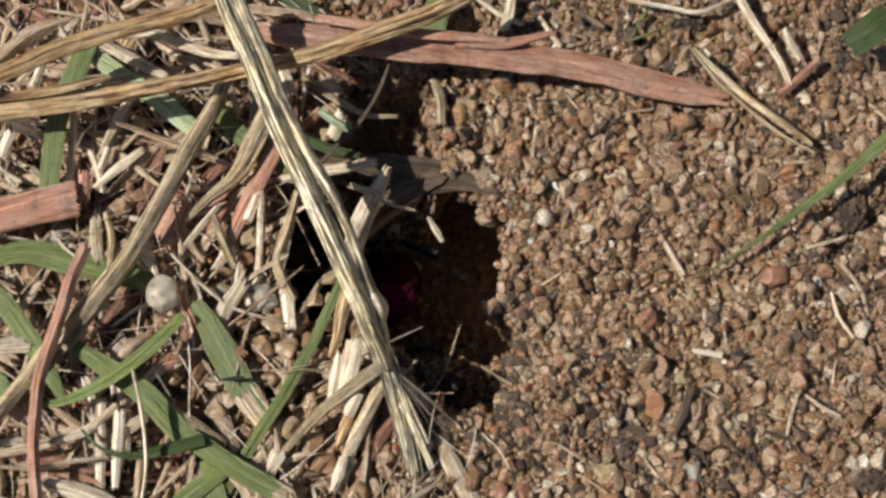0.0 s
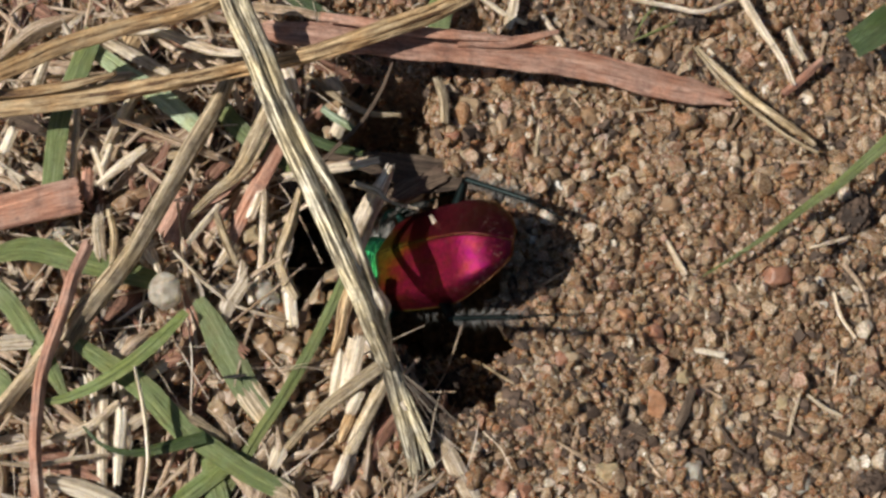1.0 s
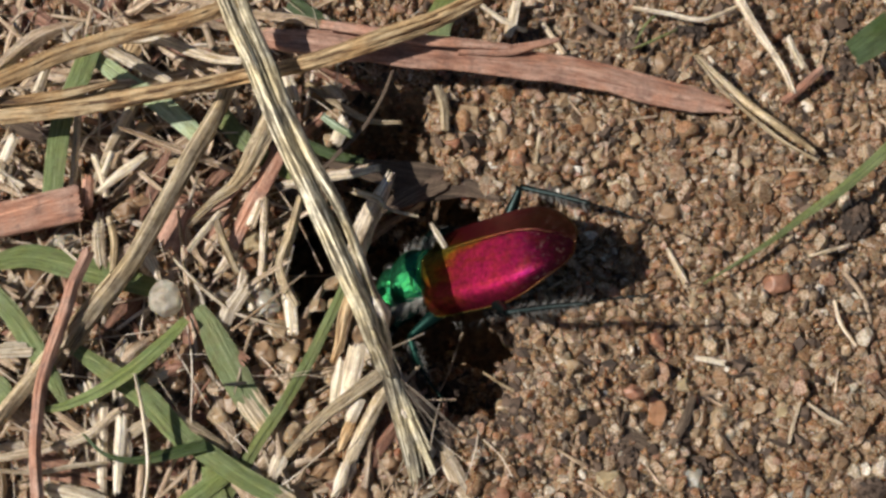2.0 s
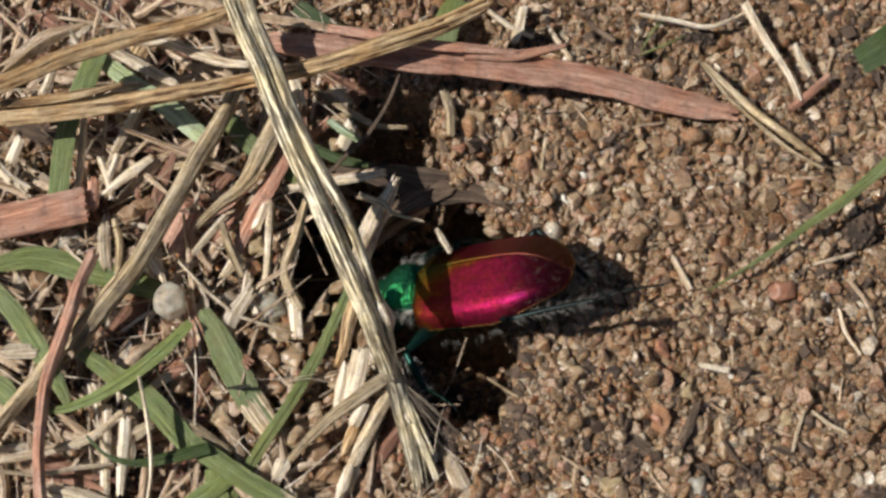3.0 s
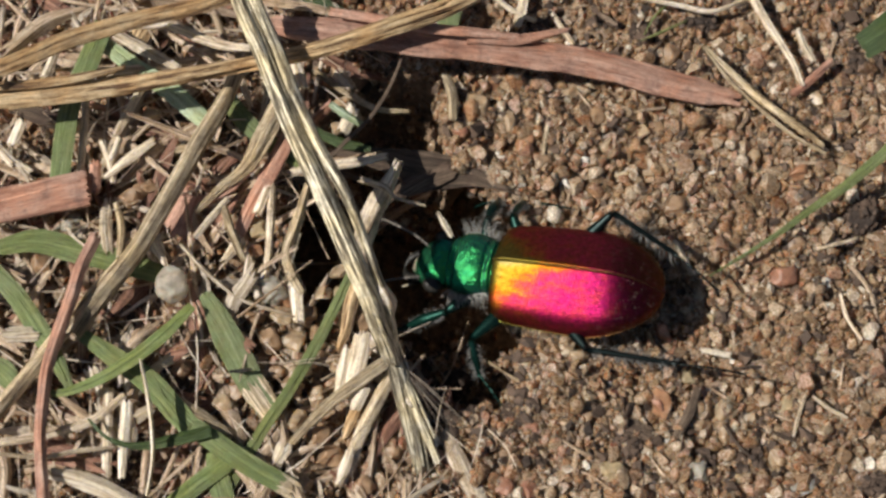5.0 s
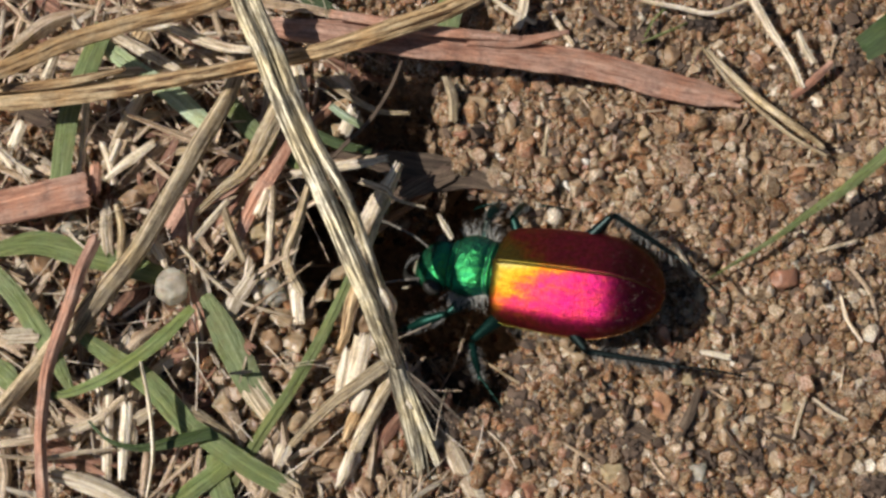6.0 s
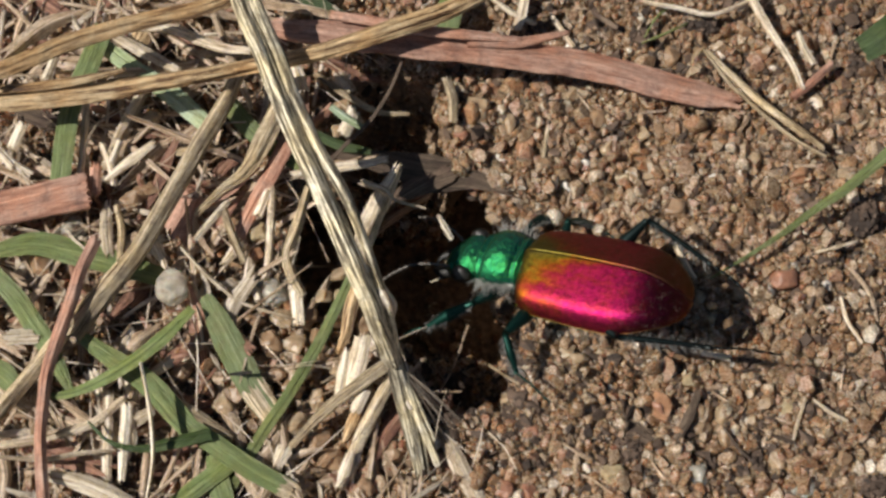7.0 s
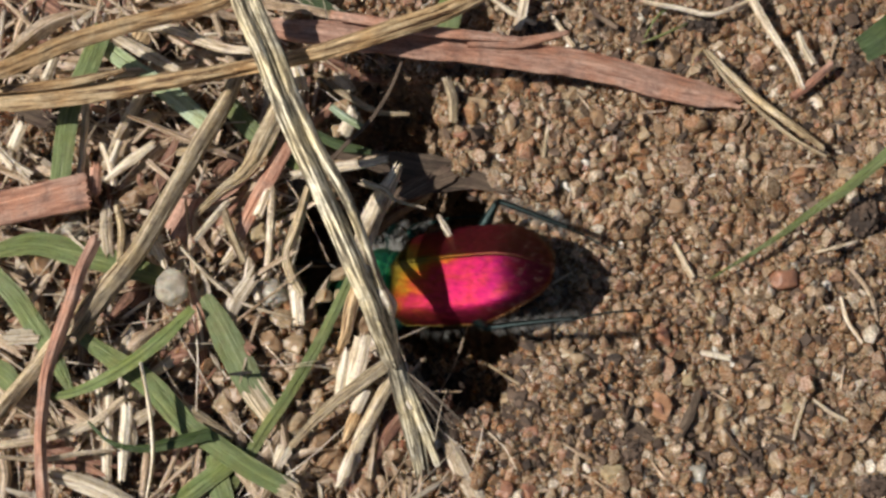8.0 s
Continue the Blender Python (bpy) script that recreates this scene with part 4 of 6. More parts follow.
blade("dry_leaf", [(-13.45, 10.50, 1.60), (-13.91, 9.40, 1.50)], (0.8, 1.0), M_GOLD, "rust-brown dry leaf piece", "dry leaf", "dry leaves")
blade("dry_leaf", [(-11.25, 1.81, 1.20), (-11.68, 0.61, 1.20)], (1.4, 1.2), M_RED, "dark red-brown leaf piece in shade", "dry leaf", "dry leaves")

for p, w, text in (
    ([(-13.15, -8.17, 1.90), (-12.97, -8.99, 1.80), (-13.10, -9.70, 1.60)], (0.55, 0.6, 0.3), "cream papery chaff chip standing in the litter"),
    ([(-12.61, -8.10, 1.90), (-12.23, -7.86, 1.90)], (0.6, 0.45), "cream papery chaff chip standing in the litter"),
    ([(-3.87, -9.59, 1.30), (-4.10, -10.28, 1.20), (-4.28, -10.78, 1.10)], (0.4, 0.5, 0.3), "pale chaff flake below the stalk"),
    ([(-6.63, -9.44, 1.50), (-6.84, -9.92, 1.50)], (0.7, 0.5), "pale torn chaff flake in the litter"),
    ([(-3.38, -7.00, 1.60), (-3.62, -7.59, 1.50)], (0.6, 0.5), "pale chaff flake below the stalk"),
    ([(-6.39, -2.19, 1.40), (-6.16, -3.69, 1.30)], (0.6, 0.5), "pale chaff flake on the sand"),
    ([(-11.53, -5.55, 1.50), (-12.17, -6.00, 1.50)], (0.5, 0.4), "pale torn chaff flake in the litter"),
    ([(-14.81, -6.15, 1.60), (-14.41, -6.98, 1.50)], (0.6, 0.4), "pale torn chaff flake in the litter"),
    ([(-18.69, 5.16, 1.90), (-19.01, 4.25, 1.80)], (0.5, 0.5), "pale chaff flake under golden straw"),
    ([(-15.05, 4.29, 1.70), (-14.62, 3.25, 1.60), (-14.47, 2.54, 1.50)], (0.3, 0.4, 0.3), "pale chaff flake under golden straw"),
    ([(-6.66, 8.07, 1.90), (-6.26, 7.00, 1.80)], (0.6, 0.5), "pale chaff flake beside the stalk"),
    ([(-4.65, 7.70, 1.50), (-4.19, 7.19, 1.40)], (0.7, 0.5), "white crumpled chaff flake beside the stalk"),
    ([(-4.06, 6.03, 1.50), (-4.40, 5.11, 1.40)], (0.6, 0.6), "cream crumpled chaff flake beside the stalk"),
):
    blade("chaff_chip", p, w, M_CREAM, text, "chaff", "chaff chips", fold=0.15, ridges=3)

for p, w, m, text in (
    ([(11.16, -4.91, 0.50), (12.29, -5.13, 0.50)], (0.22, 0.26), M_CREAM, "white straw chip lying on the sand"),
    ([(10.91, -6.68, 0.40), (10.46, -7.70, 0.50), (9.85, -8.77, 0.40)], (0.3, 0.45, 0.35), M_DULLSHADE, "grey splintered bark flake on the sand"),
    ([(5.73, -7.80, 0.40), (5.46, -8.55, 0.50), (5.30, -9.38, 0.40)], (0.3, 0.4, 0.3), M_DULLSHADE, "grey splintered bark flake on the sand"),
    ([(6.96, -8.77, 0.40), (7.80, -8.31, 0.50), (8.64, -8.65, 0.40)], (0.5, 0.9, 0.6), M_DULLSHADE, "dark brown humus flake on the sand"),
    ([(15.45, -6.93, 0.40), (15.06, -7.92, 0.40), (14.84, -8.65, 0.40)], (0.12, 0.16, 0.12), M_PALE, "thin tan rootlet on the sand"),
    ([(16.90, -10.58, 0.40), (17.66, -10.25, 0.50), (18.78, -9.91, 0.40)], (0.14, 0.2, 0.14), M_BROWN, "thin brown rootlet on the sand"),
    ([(11.89, -8.16, 0.40), (12.54, -9.14, 0.40), (13.22, -9.74, 0.40)], (0.1, 0.16, 0.12), M_DULLSHADE, "thin grey rootlet on the sand"),
    ([(13.37, -11.06, 0.40), (13.87, -11.30, 0.40), (14.37, -10.87, 0.40)], (0.2, 0.25, 0.2), M_CREAM, "bent cream straw chip on the sand"),
    ([(5.00, 11.22, 0.80), (5.58, 10.20, 0.80), (6.00, 9.53, 0.80)], (0.2, 0.26, 0.2), M_PALE, "pale straw stub behind the red strip"),
    ([(3.82, 12.02, 1.20), (3.60, 11.00, 1.20), (3.41, 10.42, 1.10)], (0.4, 0.5, 0.4), M_CREAM, "pale straw stub behind the red strip"),
    ([(2.26, 11.88, 1.20), (3.16, 11.15, 1.20), (4.19, 10.62, 1.10)], (0.2, 0.25, 0.2), M_CREAM, "thin cream straw behind the red strip"),
    ([(6.95, 11.31, 0.90), (7.97, 10.58, 0.90)], (0.2, 0.24), M_DULLSHADE, "grey straw splinter in the soil"),
    ([(9.11, 9.76, 0.80), (10.02, 10.14, 0.90), (11.23, 10.78, 0.80)], (0.06, 0.11, 0.06), M_OLIVE, "thin pale green moss shoot"),
    ([(10.60, 11.69, 1.00), (9.79, 10.96, 1.00), (9.25, 10.05, 0.80)], (0.06, 0.1, 0.06), M_OLIVE, "thin pale green moss shoot"),
    ([(16.44, -0.28, 0.40), (17.31, -0.05, 0.50), (18.23, 0.25, 0.40)], (0.12, 0.18, 0.12), M_PALE, "thin tan rootlet on the sand"),
    ([(4.48, 4.13, 0.50), (4.71, 5.47, 0.60), (5.00, 7.06, 0.50)], (0.12, 0.18, 0.12), M_BROWN, "thin brown rootlet on the sand"),
    ([(1.99, -5.43, 0.40), (2.95, -6.06, 0.40), (4.51, -6.90, 0.30)], (0.1, 0.14, 0.06), M_BROWN, "thin curved rootlet below the burrow"),
):
    blade("straw_chip", p, w, m, text, "straw chip", "chips on the sand", fold=0.06, cols=9)

blade("straw", [(-13.45, 7.58, 1.20), (-13.88, 6.18, 1.20), (-14.44, 4.84, 1.10), (-15.05, 3.52, 1.00)], (0.5, 0.62, 0.6, 0.4), M_PALE, "grey-tan straw dipping into the shade", "straw", "loose straws", fold=0.12)
blade("straw", [(-10.07, 1.66, 1.60), (-9.34, 2.15, 1.70), (-8.26, 3.22, 1.70)], (0.3, 0.5, 0.35), M_RED, "pinkish split straw beside the red strip", "straw", "loose straws", fold=0.1)
blade("chaff_chip", [(-12.70, -0.08, 1.90), (-12.35, -0.60, 1.90), (-11.96, -1.42, 1.80)], (0.35, 0.62, 0.2), M_CREAM, "white pointed husk in the litter", "chaff", "chaff chips", fold=0.3)
blade("leaf_scrap", [(1.31, 8.69, 3.10), (3.46, 8.90, 2.70), (5.51, 9.50, 2.30)], (0.5, 0.55, 0.2), M_RED, "torn upper layer of the reddish leaf strip", "dry leaf", "russet leaves", fold=0.1, ridges=2)
blade("debris_chip", [(-8.87, -6.28, 2.00), (-8.46, -6.25, 2.00), (-8.04, -6.20, 2.00)], (0.1, 0.2, 0.1), M_SOOT, "tiny black speck of debris on a green blade", "debris", fold=0.03, cols=7, n=10)
blade("straw", [(-19.07, 6.19, 1.20), (-18.05, 5.82, 1.10), (-17.04, 5.58, 1.00)], (0.7, 0.8, 0.7), M_DULLSHADE, "grey-brown leaf piece in the shade", "straw", "loose straws", fold=0.1)
blade("straw", [(-8.33, -1.96, 1.50), (-7.94, -2.73, 1.50)], (0.3, 0.35), M_CREAM, "short cream straw end beside quartz", "straw", "loose straws", fold=0.1)
# green grass
GREEN = dict(fold=0.07, ridges=4, ridge=0.018, ragged=0.08, thick=0.06, wobble=0.04, veins=(0.0,))
blade("green_leaf", [(20.08, 4.08, 2.80), (18.99, 3.18, 2.40), (17.64, 2.15, 2.00), (16.18, 1.25, 1.60), (14.71, 0.22, 1.20), (12.99, -0.82, 0.80), (11.66, -1.57, 0.50)], (0.6, 0.5, 0.4, 0.28, 0.16, 0.06), M_MIDGREEN, "narrow green grass blade reaching over the sand", "grass leaf", "green leaves", n=40, **GREEN)
blade("green_leaf", [(20.57, 9.76, 3.00), (19.68, 9.16, 2.80), (18.73, 8.66, 2.40)], (1.3, 1.5, 1.2), M_SHADEGREEN, "dark green folded leaf tip in shade", "grass leaf", "green leaves", **GREEN)
blade("green_leaf", [(-19.31, -0.59, 1.60), (-17.67, -0.33, 1.60), (-15.96, -0.66, 1.50), (-14.11, -1.12, 1.40), (-12.16, -1.70, 1.20)], (0.7, 1.1, 1.15, 1.1, 0.85), M_GREEN, "broad green grass blade among litter", "grass leaf", "green leaves", **GREEN)
blade("green_leaf", [(-19.46, -1.56, 1.80), (-18.26, -2.83, 1.80), (-17.20, -4.31, 1.70), (-16.26, -5.78, 1.60), (-15.62, -6.95, 1.40)], (0.7, 0.85, 0.9, 0.7, 0.3), M_GREEN, "green grass blade with grey sheen", "grass leaf", "green leaves", **GREEN)
blade("green_leaf", [(-15.31, -4.66, 2.00), (-13.82, -5.65, 2.00), (-12.35, -6.60, 1.90), (-11.13, -7.88, 1.70), (-10.17, -8.92, 1.50)], (0.5, 0.85, 1.0, 1.0, 0.8), M_GREEN, "green grass blade crossing another", "grass leaf", "green leaves", **GREEN)
blade("green_leaf", [(-10.37, -8.63, 1.80), (-8.92, -9.58, 1.80), (-7.73, -10.36, 1.80), (-6.27, -11.14, 1.70)], (0.85, 0.9, 0.88, 0.8), M_GREEN, "cut green grass blade with pale end", "grass leaf", "green leaves", dry_tip=0.06, **GREEN)
blade("green_leaf", [(-16.62, -7.32, 2.60), (-15.69, -7.35, 2.60), (-14.32, -6.84, 2.60), (-12.87, -5.87, 2.60), (-11.77, -4.86, 2.50), (-10.61, -3.50, 2.30)], (0.15, 0.35, 0.5, 0.62, 0.65, 0.4), M_GREEN, "curved slender green grass blade", "grass leaf", "green leaves", n=36, **GREEN)
blade("green_leaf", [(-10.16, -2.80, 1.70), (-9.48, -3.94, 1.70), (-8.78, -5.28, 1.60), (-8.03, -6.71, 1.40), (-7.18, -7.83, 1.20)], (0.55, 1.0, 1.25, 1.25, 1.1, 0.95), M_OLIVE, "broad green blade with dry tan tip", "grass leaf", "green leaves", dry_tip=0.22, n=30, **GREEN)
blade("green_leaf", [(-3.83, -1.56, 1.80), (-4.46, -3.02, 1.60), (-5.34, -4.88, 1.50), (-6.48, -6.95, 1.40), (-7.61, -8.75, 1.30), (-8.82, -10.99, 1.20)], (0.35, 0.45, 0.5, 0.52, 0.52, 0.5), M_MIDGREEN, "long green grass blade beside the burrow", "grass leaf", "green leaves", n=40, **GREEN)
blade("green_leaf", [(-15.20, 9.84, 2.30), (-15.85, 8.06, 2.20), (-16.41, 6.17, 2.10), (-16.69, 4.43, 2.00), (-16.79, 2.33, 1.90)], (0.9, 1.0, 0.95, 0.95, 0.9), M_GREEN, "green grass blade passing under golden straw", "grass leaf", "green leaves", n=34, **GREEN)
blade("green_leaf", [(-15.35, 9.06, 1.90), (-14.01, 8.07, 1.90), (-12.18, 6.72, 1.80), (-10.63, 5.43, 1.60)], (0.7, 0.85, 0.95, 0.8), M_PALEGREEN, "pale sunlit green grass blade", "grass leaf", "green leaves", n=30, **GREEN)
blade("green_leaf", [(-9.67, 6.54, 1.60), (-8.74, 5.30, 1.60), (-7.59, 4.29, 1.40), (-6.33, 3.42, 1.20)], (0.8, 0.9, 0.8, 0.5), M_GREEN, "green grass blade under the stalk", "grass leaf", "green leaves", **GREEN)
blade("green_leaf", [(-6.55, 11.95, 1.60), (-5.49, 11.22, 1.60), (-4.08, 10.66, 1.40)], (0.8, 0.8, 0.4), M_SHADEGREEN, "dark green blade in shade", "grass leaf", "green leaves", **GREEN)
blade("green_leaf", [(0.82, 12.02, 2.00), (0.31, 10.86, 2.00), (0.18, 9.76, 1.80)], (1.0, 1.2, 0.9), M_GREEN, "green blade end behind the red strip", "grass leaf", "green leaves", **GREEN)
blade("green_leaf", [(-11.16, -11.89, 1.60), (-10.16, -11.02, 1.60), (-9.05, -10.11, 1.50), (-8.28, -9.37, 1.40)], (0.7, 0.8, 0.8, 0.5), M_GREEN, "short green grass blade", "grass leaf", "green leaves", **GREEN)
blade("green_leaf", [(-8.87, -11.85, 1.40), (-9.27, -10.79, 1.40), (-9.44, -9.61, 1.40)], (0.8, 1.0, 0.8), M_GREEN, "short broad green grass blade", "grass leaf", "green leaves", **GREEN)
blade("green_leaf", [(-14.64, -8.42, 2.20), (-13.77, -9.20, 2.20), (-12.59, -9.51, 2.20), (-11.23, -9.25, 2.10), (-9.64, -8.80, 2.00)], (0.10, 0.16, 0.28, 0.55, 0.7), M_SHADEGREEN, "dark olive twisted grass blade", "grass leaf", "green leaves", twist=60, **GREEN)
blade("green_leaf", [(-19.36, -5.78, 1.60), (-18.48, -6.22, 1.60), (-17.73, -6.98, 1.50)], (0.9, 1.1, 0.5), M_GREEN, "green blade end in the litter", "grass leaf", "green leaves", **GREEN)
blade("green_leaf", [(-5.99, 5.11, 1.40), (-4.59, 4.43, 1.40), (-3.21, 4.14, 1.30)], (0.4, 0.5, 0.3), M_SHADEGREEN, "dark green blade in the burrow's shade", "grass leaf", "green leaves", **GREEN)
blade("green_leaf", [(-4.99, 6.21, 1.60), (-4.35, 5.71, 1.60), (-3.59, 5.26, 1.50)], (0.3, 0.4, 0.3), M_PALEGREEN, "pale green blade bit", "grass leaf", "green leaves", **GREEN)


def build_litter():
    """Broken straw, chaff and rootlets that nobody could count."""
    rng = np.random.default_rng(21)

    def scatter(name, n, box, length, width, lift, mat, label, keep=None):
        vs, fs, us, off = [], [], [], 0
        made = 0
        while made < n:
            x, y = rng.uniform(box[0], box[1]), rng.uniform(box[2], box[3])
            if np.hypot((x + 2.2) / 4.6, (y + 0.9) / 3.9) < 1.05 or (keep and rng.random() > keep(x, y)):
                continue
            made += 1
            a, ln, w = rng.uniform(0, 6.3), length[0] + (length[1] - length[0]) * rng.random() ** 1.5, width[0] + (width[1] - width[0]) * rng.random() ** 2.0
            d = np.array([math.cos(a), math.sin(a), 0]) * ln / 2
            z = float(surface(x, y)[2]) + rng.uniform(*lift)
            tip = rng.uniform(-0.18, 0.18) * ln
            bend = np.array([-d[1], d[0], 0]) * rng.normal() * 0.12
            c = np.array([x, y, z])
            v, f, uv = blade_mesh(rng, [c - d - [0, 0, tip], c + bend + [0, 0, 0.1], c + d + [0, 0, tip]], (w * rng.uniform(0.4, 1), w, w * rng.uniform(0.3, 1)),
                                  fold=0.25 * w, thick=0.035, ridges=3, ridge=0.02, lean=rng.uniform(-35, 35), twist=rng.uniform(-50, 50), ragged=1.3, n=9, cols=7, wobble=0.25)
            vs.append(v), fs.append(f + off), us.append(uv)
            off += len(v)
        ob = new(name, mesh_from(name, np.concatenate(vs), np.concatenate(fs), mat, np.concatenate(us), True, 35))
        tagged(ob, label, "litter", "", "stuff")
    left = lambda x, y: float(np.clip(smooth(1, -6, x + 0.3 * y), 0, 1) * (1 - 0.8 * np.exp(-(((x + 5.5) / 3.6) ** 2 + ((y + 6.5) / 4.5) ** 2))))
    scatter("straw_litter", 480, (-24, 2, -15, 16), (0.8, 7.0), (0.06, 0.75), (0.0, 1.3), M_LITTER, "broken tan straw and chaff covering the soil", left)
    scatter("russet_litter", 200, (-24, 2, -15, 16), (1.0, 4.5), (0.2, 1.5), (-0.1, 0.9), M_LITTER_RED, "broken reddish-brown leaf scraps in the litter", left)
    scatter("chaff_litter", 190, (-24, 1, -15, 16), (0.5, 3.2), (0.06, 0.8), (0.1, 1.4), M_LITTER_PALE, "small pale chaff flakes on the litter", left)
    scatter("fine_fibres", 330, (-24, 4, -15, 16), (0.8, 5.5), (0.025, 0.09), (0.1, 1.7), M_LITTER_PALE, "fine pale plant fibres caught in the litter", left)
    scatter("rootlets", 90, (-4, 24, -15, 16), (0.8, 3.0), (0.04, 0.2), (0.0, 0.35), M_DARKBITS, "dark rootlets and humus flakes on the sand", lambda x, y: 0.25 + 0.75 * float(np.exp(-(((x - 14) / 8) ** 2 + ((y - 8.5) / 4) ** 2)) + np.exp(-(((x - 11) / 7) ** 2 + ((y + 9) / 3) ** 2))))
    scatter("straw_chips", 90, (-2, 24, -15, 16), (0.6, 2.4), (0.08, 0.3), (0.1, 0.45), M_LITTER, "small tan straw chips on the sand")


build_litter()


# ---------------- larger grains ----------------
PEBBLE_MATS = {
    "clear": pebble_material("pebble_clear", (0.88, 0.80, 0.66), 0.05, 0.52, 0.4),
    "milky": pebble_material("pebble_milky", (0.52, 0.385, 0.25), 0.22, 0.1, 0.8),
    "white": pebble_material("pebble_white", (0.82, 0.76, 0.66), 0.4),
    "yellow": pebble_material("pebble_yellow", (0.58, 0.45, 0.27), 0.3, 0.1, 0.5),
    "orange": pebble_material("pebble_orange", (0.44, 0.235, 0.13), 0.3, 0.0, 0.5),
    "red": pebble_material("pebble_red", (0.38, 0.19, 0.12), 0.35, 0.0, 0.5),
    "brown": pebble_material("pebble_brown", (0.36, 0.235, 0.14), 0.3, 0.0, 0.6),
    "grey": pebble_material("pebble_grey", (0.42, 0.30, 0.19), 0.28, 0.0, 0.7),
}
PEBBLE_LABELS = {
    "clear": "clear rounded quartz grain resting on the ground", "milky": "milky translucent quartz grain on the sand", "white": "small white quartz grain on the sand",
    "yellow": "honey-yellow rounded sand grain", "orange": "orange-amber rounded sand grain", "red": "dull red angular sand grain", "brown": "large brown rounded sand grain", "grey": "grey-tan rounded sand grain"}
PEBBLE_RNG = np.random.default_rng(8)


def pebble(kind, place, rx, ry, turn=0.0, name="pebble"):
    """One larger grain at a place on the plan; rx, ry: half sizes in millimetres."""
    v, f = lumpy(PEBBLE_RNG, ICO4, 1, 0.004 if kind == "clear" else 0.010, 6 if kind == "clear" else 12, 0.72 if kind == "clear" else 0.52)
    v = v[0]
    d = np.array([noise.noise(Vector(p) * 1.6 + Vector((place[0], place[1], 0))) for p in v])
    v = v * (1 + 0.16 * d)[:, None]
    v = v * np.array([rx, ry, 0.8 * min(rx, ry)])
    c, s = math.cos(radians(turn)), math.sin(radians(turn))
    v = v @ np.array([[c, s, 0], [-s, c, 0], [0, 0, 1]])
    ob = new(name, mesh_from(name, v, f, PEBBLE_MATS[kind]))
    x, y, z = place
    ob.location = (x * MM, y * MM, z * MM)
    return tagged(ob, PEBBLE_LABELS[kind], "sand grain", "large sand grains")


def on_ground(place, lift):
    x, y = place[0], place[1]
    return (x, y, float(surface(x, y)[2]) + lift)


for kind, spots in (
    ("clear", [(-7.53, -2.33, 0.90), (-16.38, 0.71, 0.60)] ),
    ("milky", [(-9.14, -1.93, 0.80), (-8.33, -2.81, 0.80), (-6.38, -4.56, 0.70), (-5.67, -5.52, 0.70), (-4.65, -3.53, 0.80), (-5.20, -2.54, 0.90), (-6.89, -3.53, 0.80), (-10.24, -3.58, 0.80), (-8.78, -4.64, 0.80), (-4.42, -5.54, 0.60), (-3.06, -8.02, 0.60), (-6.28, -8.09, 0.60), (-3.91, 5.93, 0.50), (7.43, 4.86, 0.40), (1.50, -6.58, 0.00), (-5.76, -10.06, 0.40), (-10.32, -10.84, 0.50), (18.13, 3.49, 0.40), (2.82, -6.66, 0.30), (12.19, -7.40, 0.30), (-1.14, -10.08, 0.30), (-9.71, -3.19, 0.70), (-7.52, -6.74, 0.60), (-5.35, -7.08, 0.50), (-3.08, -6.71, 0.50), (-9.30, -7.28, 0.60), (-10.66, -1.43, 0.70), (-4.51, -1.40, 0.60)] ),
    ("white", [(2.54, -9.72, 0.30), (8.43, -5.15, 0.30), (12.69, -5.15, 0.30), (6.90, 3.94, 0.30), (-4.39, 8.05, 0.80), ] ),
    ("yellow", [(-5.97, -5.89, 0.70), (-8.95, -3.53, 0.80), (-4.35, -2.50, 0.80), (-2.70, -7.48, 0.60), (0.05, -8.21, 0.60)] ),
    ("orange", [(-6.72, -2.86, 0.70), (6.94, 1.45, 0.40), (-13.10, 5.93, 0.80), (9.81, 6.82, 0.40), (14.46, 9.24, 0.40)] ),
    ("red", [(2.53, -10.80, 0.30), (3.59, -10.92, 0.30), (9.78, -4.90, 0.30)] ),
    ("brown", [(-7.91, -5.52, 0.70), (-6.32, -6.54, 0.60), (-10.60, -4.54, 0.80), (-3.48, -3.66, 0.80), (-7.38, -4.54, 0.80), (-5.41, -4.26, 0.70), (-2.21, -9.40, 0.50), (-3.64, -8.72, 0.50), (-5.31, -8.68, 0.50), (-1.49, -10.84, 0.50), (-3.37, -10.84, 0.50), (10.42, 9.34, 0.50), (13.41, 9.10, 0.40), (-11.18, -5.74, 0.60), (-13.57, 2.10, 0.80), (4.49, 3.80, 0.30), (-17.56, -0.95, 0.80), (-8.72, -6.69, 0.60), (-5.94, -3.43, 0.50), (-3.93, -6.46, 0.50), (-1.99, -8.04, 0.40), (-8.25, -3.46, 0.60), (-2.91, -10.10, 0.40), (-4.82, -9.62, 0.40)] ),
    ("grey", [(12.98, -2.11, 0.40), (10.94, -8.04, 0.40), (12.11, -8.41, 0.40), (5.84, 7.39, 0.40), (2.99, 5.98, 0.40), (-8.75, 0.37, 0.80), (-12.99, 2.55, 0.70), (9.30, 3.80, 0.30)] ),
):
    for index, q in enumerate(spots):
        size = {"clear": 0.62, "milky": 0.48, "white": 0.24, "yellow": 0.40, "orange": 0.46, "red": 0.40, "brown": 0.55, "grey": 0.46}[kind] * PEBBLE_RNG.uniform(0.8, 1.2)
        if kind == "clear" and index == 0:
            size = 0.73
        g = on_ground(q, size * 0.45)
        pebble(kind, (q[0], q[1], max(g[2], q[2]) if q[0] < -3 else g[2]), size * PEBBLE_RNG.uniform(0.95, 1.25), size * PEBBLE_RNG.uniform(0.75, 1.0), PEBBLE_RNG.uniform(0, 180))


